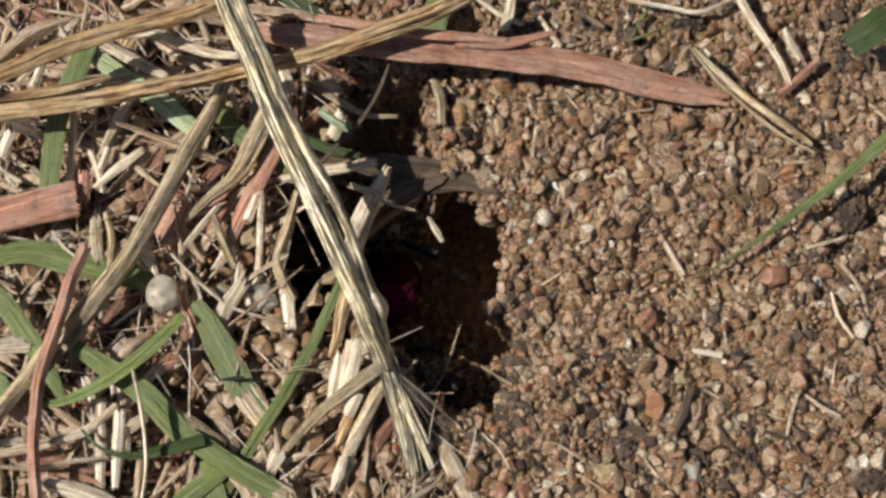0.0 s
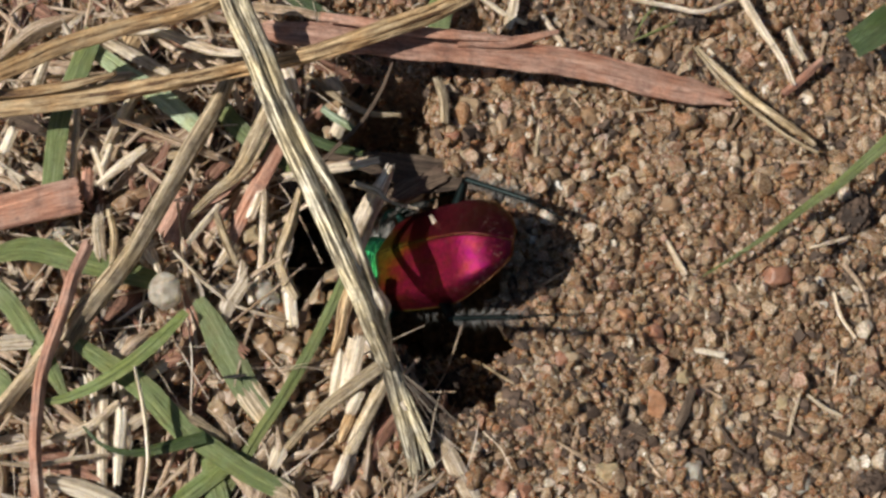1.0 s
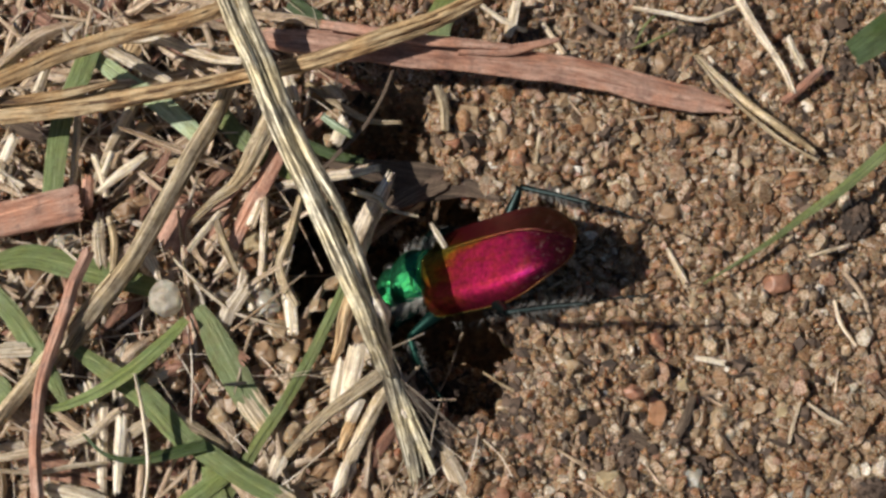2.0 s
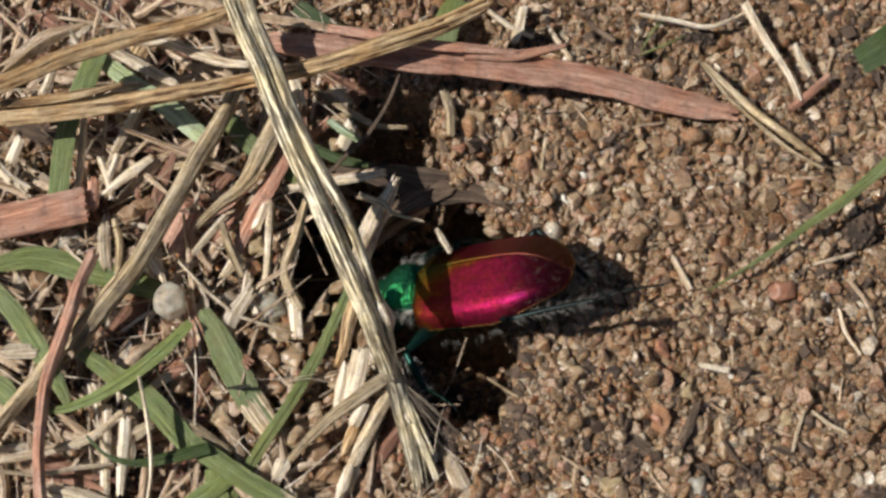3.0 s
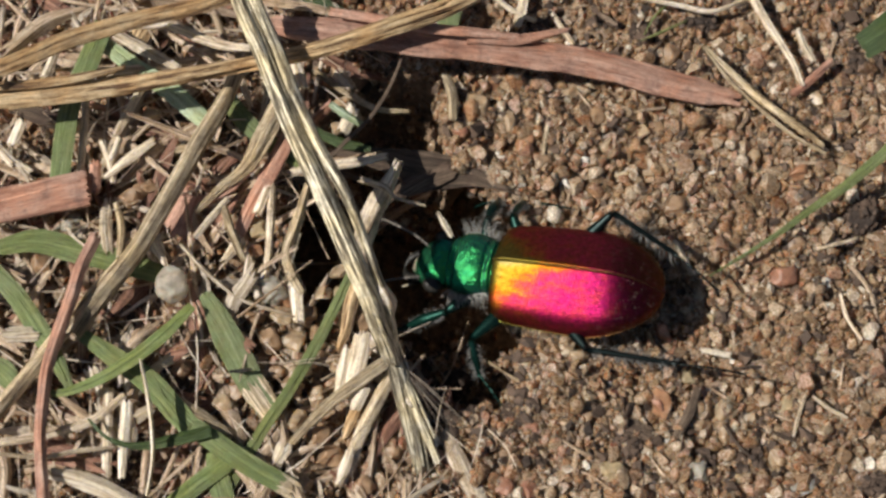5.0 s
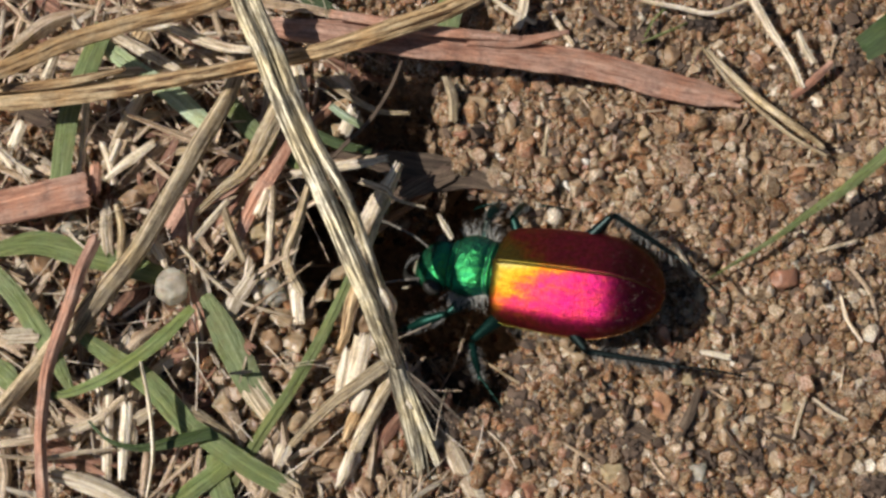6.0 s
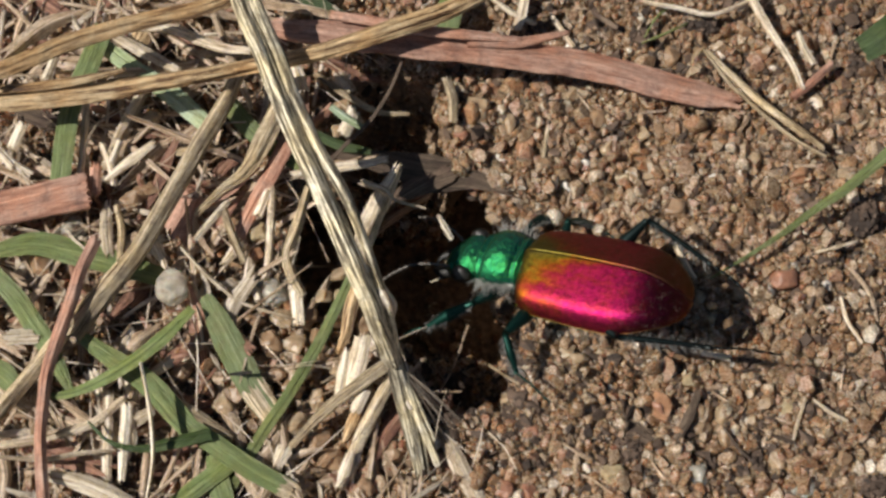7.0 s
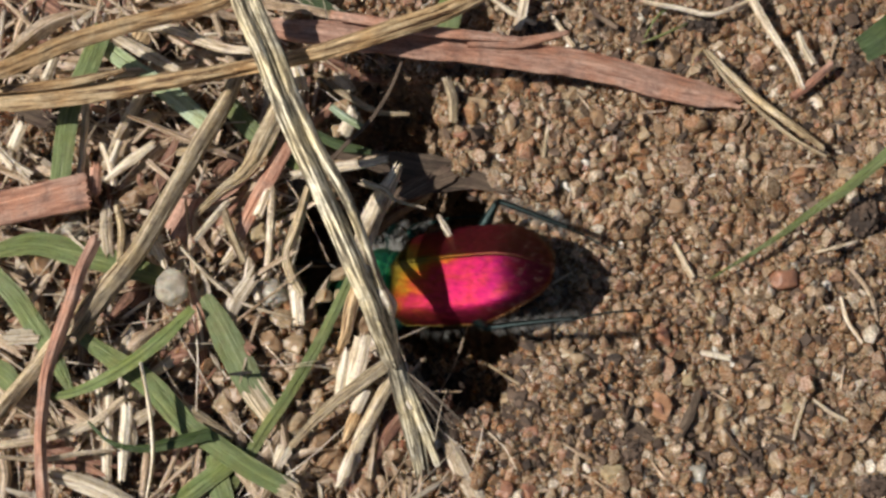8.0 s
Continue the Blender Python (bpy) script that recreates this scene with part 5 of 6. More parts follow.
for kind, place, rx, ry in (
    ("clear", (-11.56, -2.35, 1.75), 0.80, 0.82),
    ("clear", (-16.36, 0.50, 1.20), 0.30, 0.28),
    ("yellow", (-13.10, 5.86, 1.00), 0.52, 0.45),
    ("brown", (-13.64, 1.85, 1.00), 0.65, 0.50),
    ("brown", (-13.00, 2.44, 1.00), 0.50, 0.38),
    ("brown", (-7.05, -5.92, 0.80), 0.45, 0.32),
    ("yellow", (-8.11, 0.43, 1.00), 0.62, 0.52),
    ("orange", (-8.14, -0.62, 1.00), 0.36, 0.32),
    ("milky", (-4.52, 6.54, 1.00), 0.50, 0.40),
    ("yellow", (-4.08, 5.81, 0.90), 0.50, 0.40),
    ("milky", (-4.68, 5.34, 0.90), 0.38, 0.34),
    ("grey", (-5.98, -10.72, 0.50), 0.62, 0.45),
):
    pebble(kind, place, rx, ry, 25.0)

SIZED_GRAINS = (
    ("red", 14.88, -1.34, 0.75, 0.62, 10), ("orange", 9.25, -7.24, 0.80, 0.56, 80), ("red", 3.86, -8.46, 0.40, 0.50, 90), ("yellow", 10.51, -6.00, 0.52, 0.42, 20),
    ("clear", 10.70, -10.17, 0.48, 0.55, 0), ("clear", 15.04, -10.79, 0.55, 0.42, 0), ("white", 12.21, 3.36, 0.30, 0.25, 0), ("white", 16.96, -1.61, 0.30, 0.36, 0),
    ("yellow", 7.03, -10.23, 0.72, 0.50, 5), ("grey", 8.60, -9.39, 0.50, 0.56, 90), ("grey", 8.44, -10.31, 0.30, 0.42, 0), ("yellow", 14.71, -7.15, 0.52, 0.36, 35),
    ("grey", 1.72, 6.54, 0.72, 0.70, 0), ("orange", 2.33, 7.72, 0.38, 0.52, 100), ("orange", 3.74, 4.86, 0.80, 0.50, 60), ("red", 0.82, 5.25, 0.38, 0.38, 0),
    ("yellow", 1.35, 4.31, 0.66, 0.30, 80), ("brown", 10.27, 1.90, 0.65, 0.55, 20), ("brown", 6.89, 6.25, 0.62, 0.60, 0), ("milky", 9.12, 5.55, 0.44, 0.42, 0),
    ("milky", 17.15, 7.08, 0.50, 0.46, 0), ("grey", 18.99, 6.10, 0.52, 0.46, 30), ("brown", 15.34, 10.68, 0.58, 0.50, 0), ("brown", 13.90, 10.59, 0.45, 0.55, 0),
    ("brown", 10.37, 10.59, 0.62, 0.42, 95), ("grey", 13.87, -7.07, 0.38, 0.36, 0), ("milky", 5.27, -4.94, 0.60, 0.40, 20), ("milky", 5.75, -5.19, 0.55, 0.42, 0),
    ("brown", 6.04, -7.68, 0.42, 0.45, 0), ("milky", 13.10, -7.88, 0.50, 0.42, 10), ("milky", 16.17, -8.48, 0.42, 0.44, 0), ("brown", 16.79, -9.64, 0.50, 0.45, 0),
    ("grey", 14.06, -9.59, 0.42, 0.45, 0), ("orange", 17.37, -7.00, 0.42, 0.30, 0), ("grey", 16.68, -5.07, 0.42, 0.55, 10), ("milky", 12.69, -10.48, 0.45, 0.35, 0),
    ("orange", 15.98, 3.47, 0.62, 0.45, 20), ("milky", 14.00, 4.16, 0.50, 0.42, 70), ("orange", 15.17, 2.71, 0.26, 0.26, 0), ("orange", 15.63, 2.79, 0.22, 0.34, 0),
    ("brown", 15.60, 0.10, 0.50, 0.42, 0), ("milky", 11.25, -2.25, 0.36, 0.38, 0), ("grey", 11.23, -0.29, 0.42, 0.36, 0), ("brown", 9.77, 5.83, 0.30, 0.50, 20),
    ("yellow", 8.14, 3.34, 0.40, 0.38, 0), ("white", 5.48, 2.99, 0.36, 0.32, 0), ("grey", 4.98, -1.99, 0.40, 0.36, 0), ("milky", 10.11, 2.25, 0.50, 0.42, 30),
    ("white", 2.59, 4.31, 0.28, 0.26, 0),
)
for kind, x, y, rx, ry, turn in SIZED_GRAINS:
    pebble(kind, on_ground((x, y), 0.5 * min(rx, ry)), rx, ry, turn)


def clod(place, rx, ry, rz, label):
    """A crumbly lump: a knobbly core with crumbs stuck to it."""
    rng = np.random.default_rng(int(abs(place[0]) * 100))
    v, f = lumpy(rng, ICO4, 1, 0.02, 9, 0.6)
    v = v[0]
    v = v * (1 + 0.22 * np.array([noise.noise(Vector(p) * 2.6 + Vector(place)) for p in v]) + 0.10 * np.array([noise.noise(Vector(p) * 7 + Vector(place)) for p in v]))[:, None]
    core = v * np.array([rx, ry, rz])
    picks = core[rng.integers(0, len(core), 46)]
    bits, bf = lumpy(rng, ICO2, len(picks), 0.1)
    bits = bits * rng.uniform(0.08, 0.22, (len(picks), 1, 1)) + picks[:, None, :]
    verts = np.concatenate([core, bits.reshape(-1, 3)])
    faces = np.concatenate([f, (bf[None] + (np.arange(len(picks)) * len(ICO2[0]))[:, None, None]).reshape(-1, 3) + len(core)])
    ob = new("soil_clod", mesh_from("soil_clod", verts, faces, M_SOIL, None, True, 30))
    ob.location = tuple(c * MM for c in place)
    tagged(ob, label, "soil clod", "soil clods")


clod(on_ground((18.71, 1.43), 0.21), 0.75, 0.90, 0.70, "grey-brown crumbly soil clod beside the green blade")
clod(on_ground((7.66, -9.15), 0.07), 0.75, 0.60, 0.25, "flat dark brown humus clod on the sand")
clod(on_ground((13.33, -9.76), 0.10), 0.50, 0.70, 0.35, "dark humus clod among bark flakes")
clod(on_ground((17.98, -10.84), 0.15), 0.80, 0.60, 0.50, "dark crumbly soil clod at the sand edge")
clod(on_ground((11.82, 10.83), 0.15), 0.90, 0.60, 0.50, "dark crumbly soil clod behind the red strip")
clod(on_ground((18.96, 8.79), 0.15), 0.70, 0.70, 0.50, "dark crumbly soil clod behind the straws")
clod(on_ground((9.05, 10.25), 0.12), 0.60, 0.50, 0.40, "dark crumbly soil clod behind the red strip")
clod(on_ground((0.70, -5.30), 0.5), 0.75, 0.80, 0.65, "rounded dark soil clod in the dug pit")
clod(on_ground((-1.00, -4.60), 0.4), 0.55, 0.45, 0.45, "small dark soil clod in the dug pit")


# ---------------- the beetle ----------------
def body_pose(x, y, z, yaw, pitch, roll):
    turn = Matrix.Rotation(radians(yaw), 4, "Z") @ Matrix.Rotation(radians(pitch), 4, "X") @ Matrix.Rotation(radians(roll), 4, "Y")
    return Matrix.Translation((x * MM, y * MM, z * MM)) @ turn


def part(name, verts, faces, mat, parent, label=""):
    ob = new(name, mesh_from(name, verts, faces, mat))
    ob.parent = parent
    return tagged(ob, label)


def grid_faces(n, m, wrap=False):
    i, j = np.meshgrid(np.arange(n - 1), np.arange(m if wrap else m - 1), indexing="ij")
    a, b = i * m + j, i * m + (j + 1) % m
    return np.stack([a, b, b + m, a + m], -1).reshape(-1, 4)


def loft(stations, m=20):
    """A closed body along y: rows of (y, centre z, half width, height up, height down)."""
    t = np.linspace(0, 2 * np.pi, m, endpoint=False)
    rows = []
    for y, zc, w, up, dn in stations:
        z = np.where(np.sin(t) > 0, up, dn) * np.sign(np.sin(t)) * np.abs(np.sin(t)) ** 0.9
        rows.append(np.stack([w * np.sign(np.cos(t)) * np.abs(np.cos(t)) ** 0.85, np.full(m, y), zc + z], -1))
    v = np.concatenate(rows)
    f = [tuple(q) for q in grid_faces(len(stations), m, True)]
    f.append(tuple(range(m)))
    f.append(tuple(range(len(v) - 1, len(v) - 1 - m, -1)))
    return v, f


def resample(stations, n):
    s = np.array(stations, float)
    return spline([r[:3] for r in s], n), spline([np.append(r[3:], 0) for r in s], n)


def smooth_loft(stations, n=24, m=24):
    a, b = resample(stations, n)
    return loft([(p[0], p[1], max(p[2], 0.02), max(q[0], 0.02), max(q[1], 0.02)) for p, q in zip(a, b)], m)


def tube(pts, radii, m=10, n=16):
    c = spline(pts, n)
    tan = np.gradient(c, axis=0)
    tan /= np.linalg.norm(tan, axis=1)[:, None]
    ref = np.array([0.31, 0.17, 0.93])
    a = np.cross(tan, ref)
    a /= np.linalg.norm(a, axis=1)[:, None]
    b = np.cross(tan, a)
    r = np.interp(np.linspace(0, 1, n), np.linspace(0, 1, len(radii)), radii)
    t = np.linspace(0, 2 * np.pi, m, endpoint=False)
    v = c[:, None, :] + r[:, None, None] * (np.cos(t)[None, :, None] * a[:, None, :] + np.sin(t)[None, :, None] * b[:, None, :])
    f = [tuple(q) for q in grid_faces(n, m, True)]
    f.append(tuple(range(m)))
    f.append(tuple(range(n * m - 1, n * m - 1 - m, -1)))
    return v.reshape(-1, 3), f


def join(pieces):
    vs, fs, off = [], [], 0
    for v, f in pieces:
        vs.append(v)
        fs += [tuple(int(i) + off for i in q) for q in f]
        off += len(v)
    return np.concatenate(vs), fs


def elytron(side):
    """One wing case: from the seam over the dome to its rim, with thickness."""
    n, m, length = 64, 40, 7.3
    s = np.linspace(0, 1, n)
    w = 2.40 * (0.90 + 0.10 * np.sin(np.pi * np.clip(s * 0.95 + 0.05, 0, 1) ** 1.1))
    tail = np.clip((s - 0.52) / 0.48, 0, 1)
    w = w * np.sqrt(np.clip(1 - tail ** 2.5, 0, 1)) + 0.02
    front = np.clip(s / 0.11, 0, 1)
    w = w * (0.74 + 0.26 * np.sqrt(1 - (1 - front) ** 2))
    y = -length * s
    # the back's slope along the seam, and the dome's slope across it
    along = np.radians(-6.0 * np.clip(1 - s / 0.25, 0, 1) + 5.0 * np.clip((s - 0.3) / 0.4, 0, 1) + 55.0 * np.clip((s - 0.67) / 0.33, 0, 1) ** 1.15)
    ridge_z = -np.concatenate([[0], np.cumsum(0.5 * (np.tan(along[1:]) + np.tan(along[:-1])))]) * length / (n - 1)
    ridge_z -= 0.16 * (1 - np.sqrt(np.clip(s / 0.05, 0, 1)))
    t = np.linspace(0, 1, m)
    px = np.sin(t * np.pi / 2) ** 0.95
    slope = np.radians(19.0 + 6.0 * px + 57.0 * np.clip((px - 0.68) / 0.32, 0, 1) ** 2.0)
    pz = np.concatenate([[0], np.cumsum(0.5 * (np.tan(slope[1:]) + np.tan(slope[:-1])) * np.diff(px))])
    depth = w * (1 - 0.35 * tail ** 2)
    top = np.stack([side * (0.012 + px[None, :] * w[:, None]), np.repeat(y[:, None], m, 1), ridge_z[:, None] - pz[None, :] * depth[:, None]], -1)
    und = top.copy()
    und[..., 2] -= 0.10
    und[:, :, 0] *= 0.97
    ring = np.concatenate([top, und[:, ::-1]], 1)
    v = ring.reshape(-1, 3)
    f = grid_faces(n, 2 * m, True)
    if side < 0:
        f = f[:, ::-1]
    f = [tuple(q) for q in f]
    f.append(tuple(range(2 * m))), f.append(tuple(range(len(v) - 1, len(v) - 1 - 2 * m, -1)))
    seam = [tuple(p + np.array([side * 0.02, 0, 0.0])) for p in top[1::5, 0]] + [tuple(top[-1, 0])]
    rim = [tuple(p + np.array([side * 0.02, 0, 0.0])) for p in top[1::4, -1]] + [tuple(top[-1, -1])]
    return (v, f), tube(seam, (0.010, 0.014, 0.008), 6, 40), tube(rim, (0.014, 0.018, 0.014), 6, 60)


def bristles(rng, pts, count, length, radius, spread):
    """Stiff hairs along a line."""
    c = spline(pts, 40)
    pieces = []
    for _ in range(count):
        k = int(rng.uniform(1, 38))
        d = np.array(spread(rng), float)
        d /= np.linalg.norm(d)
        ln = length * rng.uniform(0.5, 1.1)
        bend = rng.normal(size=3) * 0.12 * ln
        pieces.append(tube([c[k], c[k] + d * ln * 0.5 + bend, c[k] + d * ln], (radius, radius * 0.7, radius * 0.15), 4, 4))
    return join(pieces)


def build_beetle():
    rng = np.random.default_rng(4)
    beetle = new("tiger_beetle")
    tagged(beetle, "metallic magenta and green tiger beetle digging its burrow", "beetle")
    for side, name in ((1, "elytron"), (-1, "elytron")):
        shell, seam, rim = elytron(side)
        e = part(name, *shell, M_ELYTRA, beetle, "magenta wing case shading to orange and green")
        part("seam", *seam, M_RIM, e, "golden seam edge")
        part("rim", *rim, M_RIM, e, "thin golden outer rim")
    part("abdomen", *smooth_loft([(-6.2, -1.9, 0.5, 0.4, 0.2), (-5.5, -1.8, 1.3, 0.5, 0.4), (-3.6, -1.8, 1.95, 0.6, 0.7), (-1.4, -1.8, 2.0, 0.8, 0.8), (0.1, -1.5, 1.4, 0.9, 1.0), (0.4, -1.4, 1.0, 0.7, 0.9)]), M_UNDER, beetle, "dark green-bronze underside")
    pron = part("pronotum", *smooth_loft([(0.02, -0.95, 1.10, 0.62, 1.2), (0.16, -0.95, 1.22, 0.80, 1.3), (0.38, -0.95, 1.20, 0.70, 1.3), (0.55, -0.95, 1.30, 0.86, 1.35), (1.05, -0.95, 1.42, 0.98, 1.4), (1.6, -1.0, 1.36, 0.90, 1.35), (1.82, -1.05, 1.24, 0.70, 1.25), (2.0, -1.05, 1.18, 0.78, 1.15), (2.15, -1.1, 1.05, 0.62, 1.0)], 44, 32), M_GREENSHELL, beetle, "bright metallic green pronotum with waist")
    for sx in (1, -1):
        hv, hf = bristles(rng, [(sx * 1.15, 0.2, -1.15), (sx * 1.35, 1.0, -1.05), (sx * 1.2, 2.0, -1.15)], 130, 0.95, 0.016, lambda r: (sx * r.uniform(0.5, 1), r.normal() * 0.4, 0.15 + r.normal() * 0.35))
        part("hair_fringe", hv, hf, M_HAIR, pron, "whitish hair fringe")
        hv, hf = bristles(rng, [(sx * 1.9, -0.3, -2.3), (sx * 2.1, -2.0, -2.5), (sx * 1.8, -4.0, -2.4)], 34, 0.5, 0.012, lambda r: (sx * r.uniform(0.4, 1), r.normal() * 0.4 - 0.3, -r.uniform(0, 0.7)))
        part("hair_fringe", hv, hf, M_BRISTLE, beetle, "whitish hair fringe")
    head = part("head", *smooth_loft([(2.0, -1.25, 0.85, 0.45, 0.7), (2.25, -1.22, 1.05, 0.62, 0.8), (2.75, -1.25, 1.22, 0.70, 0.85), (3.25, -1.38, 1.05, 0.55, 0.75), (3.65, -1.5, 0.75, 0.40, 0.6), (3.9, -1.6, 0.45, 0.2, 0.35)], 36, 28), M_GREENSHELL, beetle, "metallic green head")
    v, f = ICO4
    for sx in (1, -1):
        part("eye", v * np.array([0.34, 0.48, 0.44]) + np.array([sx * 1.12, 2.75, -1.12]), f, M_EYE, head, "bulging dark compound eye")
        jaw = tube([(sx * 0.50, 3.55, -1.8), (sx * 0.58, 4.05, -1.95), (sx * 0.36, 4.5, -2.05), (sx * -0.12, 4.7, -2.1)], (0.26, 0.25, 0.16, 0.03), 10, 18)
        part("mandible", *jaw, M_JAW, head, "dark sickle-shaped mandible")
        pts = [(sx * 0.75, 3.45, -1.2), (sx * 1.02, 4.0, -0.9), (sx * 1.35, 4.9, -0.8), (sx * 1.7, 5.7, -1.1), (sx * 1.95, 6.3, -1.5)]
        c = spline(pts, 12)
        beads = [tube([c[k], (c[k] + c[k + 1]) / 2, c[k + 1]], (0.055, 0.075, 0.05), 7, 5) for k in range(11)]
        hv, hf = bristles(rng, [c[2], c[6], c[10]], 26, 0.22, 0.010, lambda r: r.normal(size=3))
        part("antenna", *join(beads + [(hv, hf)]), M_FEELER, head, "slender jointed grey-brown antenna")
        part("palp", *tube([(sx * 0.4, 3.7, -2.0), (sx * 0.75, 4.2, -2.2), (sx * 0.8, 4.7, -2.5)], (0.07, 0.06, 0.05), 6, 10), M_LIP, head, "pale mouth palp")
    part("labrum", *smooth_loft([(3.75, -1.60, 0.38, 0.12, 0.2), (3.95, -1.66, 0.40, 0.12, 0.15), (4.1, -1.72, 0.22, 0.05, 0.1)], 10, 16), M_LIP, head, "pale upper lip")

    # legs: (hip, then knee, shin end, foot tip from the hip), each turned at its hip
    legs = {
        "front_right": ((0.95, 0.9, -1.7), (1.3, 0.1, 0.7), (2.7, 0.15, -0.3), (2.6, 1.5, -1.0)),
        "front_left": ((-0.95, 0.9, -1.7), (-1.2, 1.0, 0.3), (-1.9, 3.2, -0.7), (-2.0, 4.3, -1.2)),
        "middle_right": ((1.15, -0.9, -2.0), (1.4, 0.8, 1.0), (2.8, 0.9, -0.4), (2.9, -1.6, -1.0)),
        "middle_left": ((-1.15, -0.9, -2.0), (-2.1, 1.4, 0.6), (-3.2, 1.1, -0.7), (-4.4, -0.2, -1.2)),
        "rear_right": ((1.1, -2.6, -2.1), (1.9, -2.0, 1.5), (0.9, -4.8, 0.0), (-0.2, -6.6, -0.6)),
        "rear_left": ((-1.1, -2.6, -2.1), (-1.9, -2.0, 0.6), (-1.75, -5.7, -0.1), (-1.6, -8.4, -0.6)),
    }
    made = {}
    for key, (hip, knee, shin, foot) in legs.items():
        knee, shin, foot = (np.array(q) for q in (knee, shin, foot))
        leg = part("leg", *tube([(0, 0, 0), knee * 0.5 + [0, 0, 0.08], knee], (0.26, 0.34, 0.14), 12, 16), M_LEG, beetle, "dark green-bronze bristly leg")
        leg.location = [c * MM for c in hip]
        part("tibia", *tube([knee, (knee + shin) / 2 + [0, 0, 0.06], shin], (0.15, {"front": 0.29, "middl": 0.20, "rear_": 0.12}[key[:5]], 0.12), 9, 14), M_LEG, leg)
        mid = (shin + foot) / 2 + np.array([0, 0, 0.15])
        c = spline([shin, mid, foot], 6)
        segs = [tube([c[k], (c[k] + c[k + 1]) / 2, c[k + 1]], (0.04, 0.058, 0.045), 7, 5) for k in range(5)]
        for sx in (1, -1):
            segs.append(tube([foot, foot + np.array([0.08 * sx, 0.0, -0.02]) + (foot - mid) * 0.08, foot + np.array([0.12 * sx, 0, -0.12]) + (foot - mid) * 0.16], (0.03, 0.025, 0.008), 5, 6))
        part("tarsus", *join(segs), M_LEG, leg)
        along = (shin - knee) / np.linalg.norm(shin - knee)
        hv, hf = bristles(rng, [knee, (knee + shin) / 2, shin], 150, 0.58, 0.02, lambda r: along * 0.75 + np.cross(along, (0, 0, 1.0)) * r.choice((-1, 1)) + r.normal(size=3) * 0.22)
        part("bristles", hv, hf, M_BRISTLE, leg, "pale stiff bristles")
        made[key] = leg, hip
    return beetle, made


BEETLE, LEGS = build_beetle()


# ---------------- grains that the beetle kicks ----------------
def build_kicked():
    """Loose grains: kind, start and landing on the plan, half size, take-off and landing seconds, height of the hop."""
    jumps = [
        ("red", [(9.15, -3.40, 0.00), (9.54, -4.05, 0.00)], 0.55, 0.2, 0.45, 0.6), ("orange", [(5.83, -3.27, 0.00), (8.17, -3.27, 0.00)], 0.42, 0.1, 0.35, 2.0),
        ("milky", [(3.85, -4.30, 0.00), (7.81, 2.23, 0.00)], 0.38, 1.2, 1.5, 2.5), ("white", [(4.18, 0.40, 0.00), (6.42, 4.07, 0.00)], 0.3, 1.2, 1.45, 2.0),
        ("grey", [(7.43, 1.13, 0.00), (10.09, 3.65, 0.00)], 0.34, 3.0, 3.3, 3.0), ("red", [(5.29, -5.32, 0.00), (9.23, -7.20, 0.00)], 0.5, 1.6, 2.2, 1.5),
        ("grey", [(11.20, -1.19, 0.00), (14.77, 1.47, 0.00)], 0.36, 6.4, 6.75, 3.5), ("brown", [(10.76, -3.27, 0.00), (14.87, 2.83, 0.00)], 0.34, 6.35, 6.7, 4.0),
        ("milky", [(11.33, -1.72, 0.00), (13.10, 2.83, 0.00)], 0.3, 6.5, 6.9, 3.0), ("yellow", [(5.55, -4.81, 0.00), (11.74, -3.27, 0.00)], 0.3, 3.6, 3.9, 2.0),
        ("grey", [(5.77, -5.57, 0.00), (13.25, -6.58, 0.00)], 0.34, 3.4, 3.8, 2.5), ("white", [(8.95, -5.32, 0.00), (11.92, -4.56, -0.00)], 0.26, 7.3, 7.6, 1.5),
    ]
    rng = np.random.default_rng(77)
    for k in range(72):
        t0 = (0.1, 1.1, 1.55, 2.9, 3.3, 6.35, 6.6, 6.9, 7.2)[k % 9] + rng.uniform(0, 0.2)
        far = t0 > 6
        ahead = 7.0 if far else 4.0 if t0 > 2.5 else 2.5 if t0 > 1.5 else 1.0
        a = (rng.uniform(3.5, 6) + ahead, rng.uniform(-5, -1.5))
        b = (a[0] + rng.uniform(2, 7), a[1] + rng.uniform(-3, 6 if far else 4))
        jumps.append((("grey", "brown", "milky", "yellow")[k % 4], (a, b), rng.uniform(0.10, 0.26), t0, t0 + rng.uniform(0.2, 0.4), rng.uniform(1.5, 4.5)))
    out = []
    for kind, (a, b), size, t0, t1, hop in jumps:
        pa, pb = on_ground(a, size * 0.5), on_ground(b, size * 0.5)
        ob = pebble(kind, pa, size, size * 0.85, 30.0, "loose_grain")
        tagged(ob, "loose " + kind + " sand grain kicked up by the beetle", "sand grain", "kicked grains")
        out.append((ob, pa, pb, t0, t1, hop))
    return out


KICKED = build_kicked()


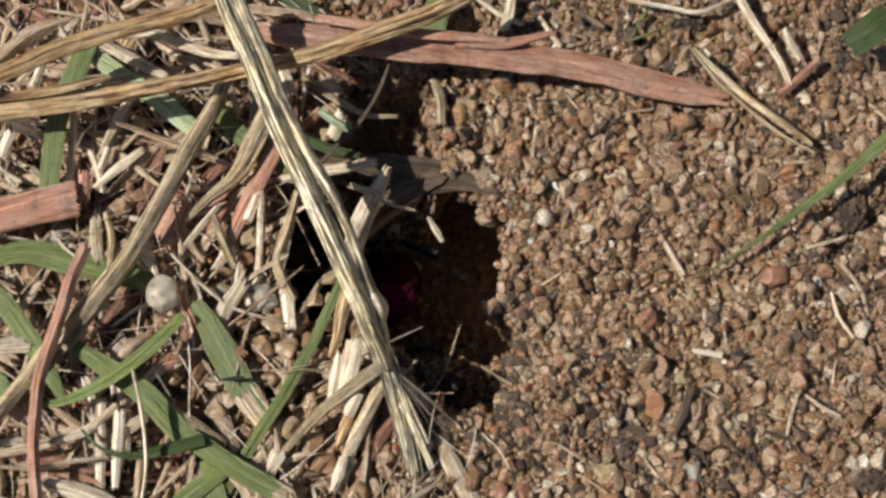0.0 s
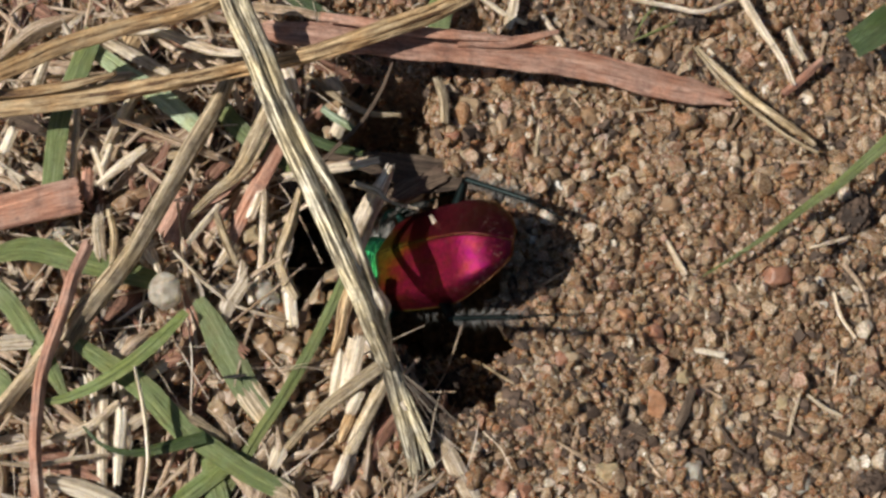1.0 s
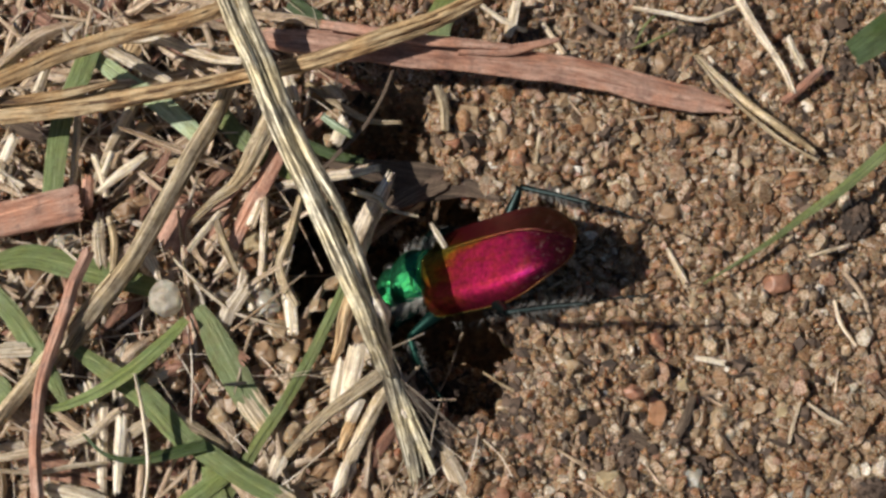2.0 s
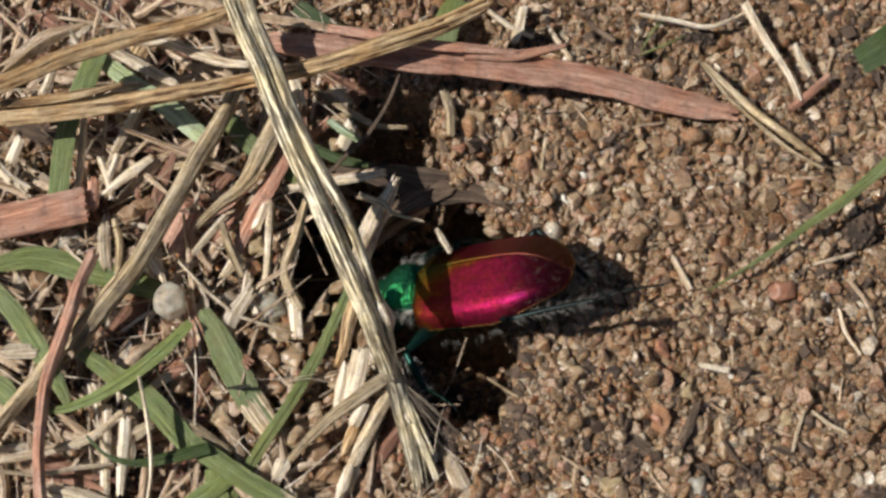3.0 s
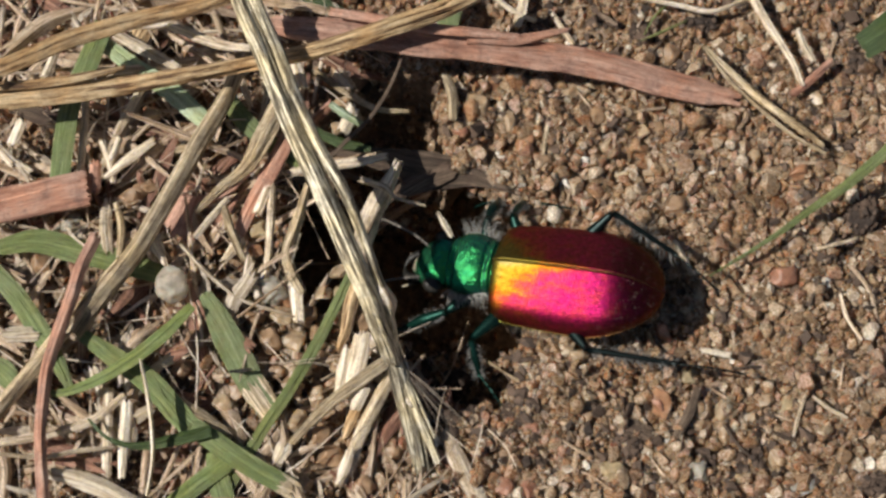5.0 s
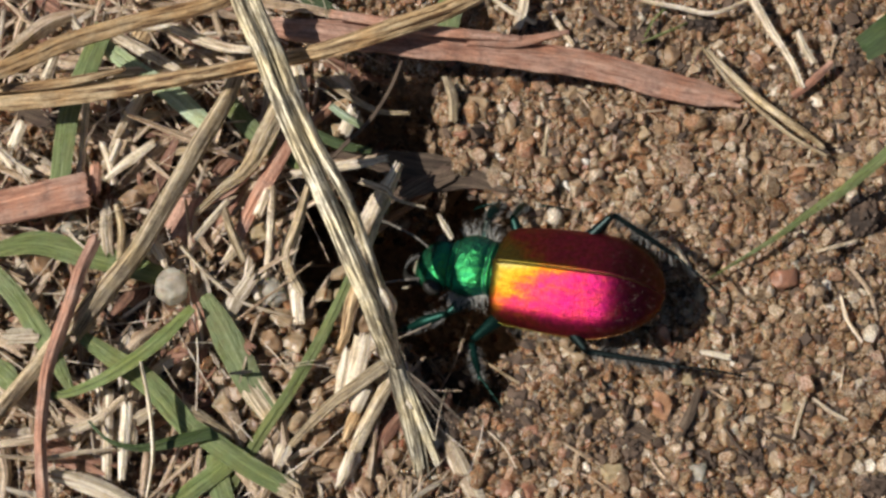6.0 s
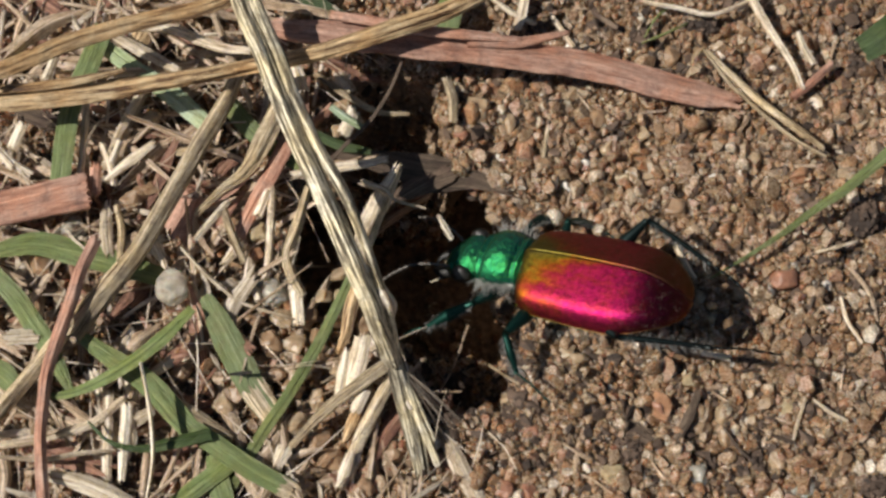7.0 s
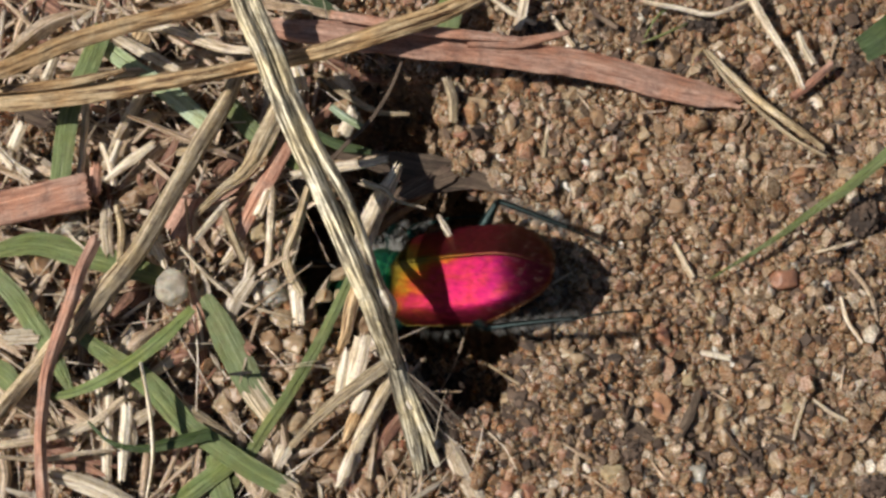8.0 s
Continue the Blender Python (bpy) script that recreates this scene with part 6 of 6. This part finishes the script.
# ---------------- what moves ----------------
def motions():
    walk(BEETLE, [
    (0.00, body_pose(-6.84, 1.60, -10.38, 78.4, -45.6, 4.0)),
    (0.20, body_pose(-6.46, 1.59, -9.98, 78.7, -45.6, 4.0)),
    (0.30, body_pose(-4.64, 1.97, -5.48, 72.6, -40.2, 15.8)),
    (0.40, body_pose(-3.86, 0.65, -2.89, 76.4, -41.6, -0.9)),
    (0.50, body_pose(-3.55, 0.09, -0.61, 79.9, -43.3, 8.3)),
    (0.70, body_pose(-3.12, 0.02, -0.70, 81.4, -45.5, 4.1)),
    (1.00, body_pose(-2.80, 0.05, -0.69, 82.0, -47.3, 5.1)),
    (1.20, body_pose(-2.58, -0.31, -0.20, 90.7, -36.9, 16.1)),
    (1.40, body_pose(-3.07, -0.74, 0.19, 84.8, -38.9, 7.0)),
    (1.50, body_pose(-3.01, 0.11, 0.50, 80.9, -28.2, 18.3)),
    (1.60, body_pose(-2.51, -0.44, 0.50, 96.7, -30.7, 24.9)),
    (1.70, body_pose(-0.61, -0.18, 0.40, 92.6, -40.8, 21.9)),
    (2.30, body_pose(-1.07, -0.47, 0.39, 92.0, -36.0, 25.2)),
    (2.80, body_pose(-1.38, -0.66, 0.39, 91.7, -32.7, 27.4)),
    (3.00, body_pose(-1.18, -0.63, 0.40, 87.0, -36.2, 27.3)),
    (3.20, body_pose(-1.18, -1.15, 0.60, 90.6, -37.0, 9.4)),
    (3.30, body_pose(0.09, -1.27, 0.79, 88.6, -27.7, 9.5)),
    (3.50, body_pose(0.64, -0.08, 1.25, 82.9, -23.4, -1.6)),
    (3.70, body_pose(0.91, -0.79, 1.29, 98.0, -17.8, -11.4)),
    (3.80, body_pose(0.96, -0.33, 1.41, 95.7, -18.3, -3.5)),
    (3.90, body_pose(1.21, -1.26, 1.45, 100.3, -13.6, -6.1)),
    (4.00, body_pose(2.09, -1.34, 2.18, 76.7, -16.9, 2.5)),
    (4.50, body_pose(2.09, -1.34, 2.18, 76.7, -16.9, 2.5)),
    (6.00, body_pose(2.09, -1.34, 2.18, 76.7, -16.9, 2.5)),
    (6.20, body_pose(2.09, -1.26, 2.13, 75.9, -17.4, 3.5)),
    (6.30, body_pose(2.37, -1.31, 2.34, 76.5, -15.4, 5.9)),
    (6.40, body_pose(2.72, -1.29, 2.57, 76.1, -13.4, 10.3)),
    (6.50, body_pose(2.88, -1.29, 2.73, 76.0, -12.5, 12.2)),
    (6.70, body_pose(3.06, -1.21, 2.75, 74.7, -14.7, 14.0)),
    (7.00, body_pose(3.47, -0.95, 2.69, 71.6, -19.7, 18.1)),
    (7.20, body_pose(3.50, -0.95, 2.70, 71.5, -19.6, 18.1)),
    (7.40, body_pose(5.16, -0.84, 2.99, 68.5, -16.3, 17.0)),
    (7.50, body_pose(5.10, -0.85, 2.97, 68.6, -16.5, 17.0)),
    (7.60, body_pose(4.38, -0.96, 2.42, 76.4, -15.4, 10.7)),
    (7.70, body_pose(0.53, -1.29, 1.58, 89.3, -31.8, 3.4)),
    (7.80, body_pose(-0.70, -1.51, 1.02, 90.9, -27.6, 6.0)),
    (8.00, body_pose(-2.36, -1.02, 0.81, 84.7, -31.2, 12.8)),
    ])
    swings = {
        "rear_right": [(0, 0, 0), (0.3, 25, 0), (0.5, 0, 0), (0.8, 8, 0), (1.2, -6, 0), (1.5, 10, 5), (1.7, -10, 0), (2.2, 12, 0), (2.8, 0, 0), (3.0, -18, 6), (3.2, 0, 0), (3.5, 0, 0), (3.8, 18, 0), (4.0, 0, 0), (4.5, 0, 0), (6.2, 0, 0), (6.4, -14, 6), (6.6, 10, 0), (6.8, -12, 6), (7.0, 8, 0), (7.2, -10, 5), (7.5, 10, 0), (7.8, 0, 0), (8.0, 4, 0)],
        "rear_left": [(0, 0, 0), (0.3, -20, 0), (0.5, 0, 0), (0.9, -8, 0), (1.2, 6, 0), (1.5, 16, 0), (1.7, 10, 0), (2.2, -8, 0), (2.8, 10, 0), (3.0, 14, 0), (3.2, 6, 0), (3.5, -8, 0), (3.8, 4, 0), (4.0, 0, 0), (4.5, 0, 0), (6.2, 0, 0), (6.4, 16, 0), (6.6, 4, 0), (6.8, 16, 0), (7.0, 12, 0), (7.5, 22, 0), (7.8, 8, 0), (8.0, 6, 0)],
        "middle_right": [(0, 0, 0), (0.5, -20, 0), (1.0, 10, 0), (1.5, -15, 0), (2.2, 15, 0), (3.0, -20, 0), (3.5, 5, 0), (4.0, 0, 0), (6.2, 0, 0), (6.5, -20, 0), (7.0, -25, 0), (7.5, -10, 0), (8.0, 10, 0)],
        "middle_left": [(0, 0, 0), (0.5, 20, 0), (1.0, -10, 0), (1.5, 15, 0), (2.2, -15, 0), (3.0, 15, 0), (3.5, -5, 0), (4.0, 0, 0), (6.2, 0, 0), (6.5, 15, 0), (7.0, 20, 0), (7.5, 5, 0), (8.0, -10, 0)],
        "front_right": [(0, 0, 0), (0.8, 15, 0), (1.6, -15, 0), (2.4, 15, 0), (3.2, -10, 0), (4.0, 0, 0), (6.2, 0, 0), (6.6, 10, 0), (7.0, -10, 0), (7.5, 0, 0), (8.0, 10, 0)],
        "front_left": [(0, 0, 0), (0.8, -15, 0), (1.6, 15, 0), (2.4, -15, 0), (3.2, 10, 0), (4.0, 0, 0), (6.2, 0, 0), (6.6, -10, 0), (7.0, 10, 0), (7.5, 0, 0), (8.0, -10, 0)],
    }
    for key, rows in swings.items():
        leg, hip = LEGS[key]
        walk(leg, [(t, pose(hip[0] * MM, hip[1] * MM, hip[2] * MM, up, 0, turn)) for t, turn, up in rows])
    for ob, a, b, t0, t1, hop in KICKED:
        mid = [(p + q) / 2 for p, q in zip(a, b)]
        rows = [(0.0, a, 0)] if t0 > 0.05 else []
        rows += [(t0, a, 0), ((t0 + t1) / 2, (mid[0], mid[1], mid[2] + hop), 70), (t1, b, 140), (8.0, b, 140)]
        walk(ob, [(t, pose(p[0] * MM, p[1] * MM, p[2] * MM, turn, turn * 0.3, 0)) for t, p, turn in rows])


motions()
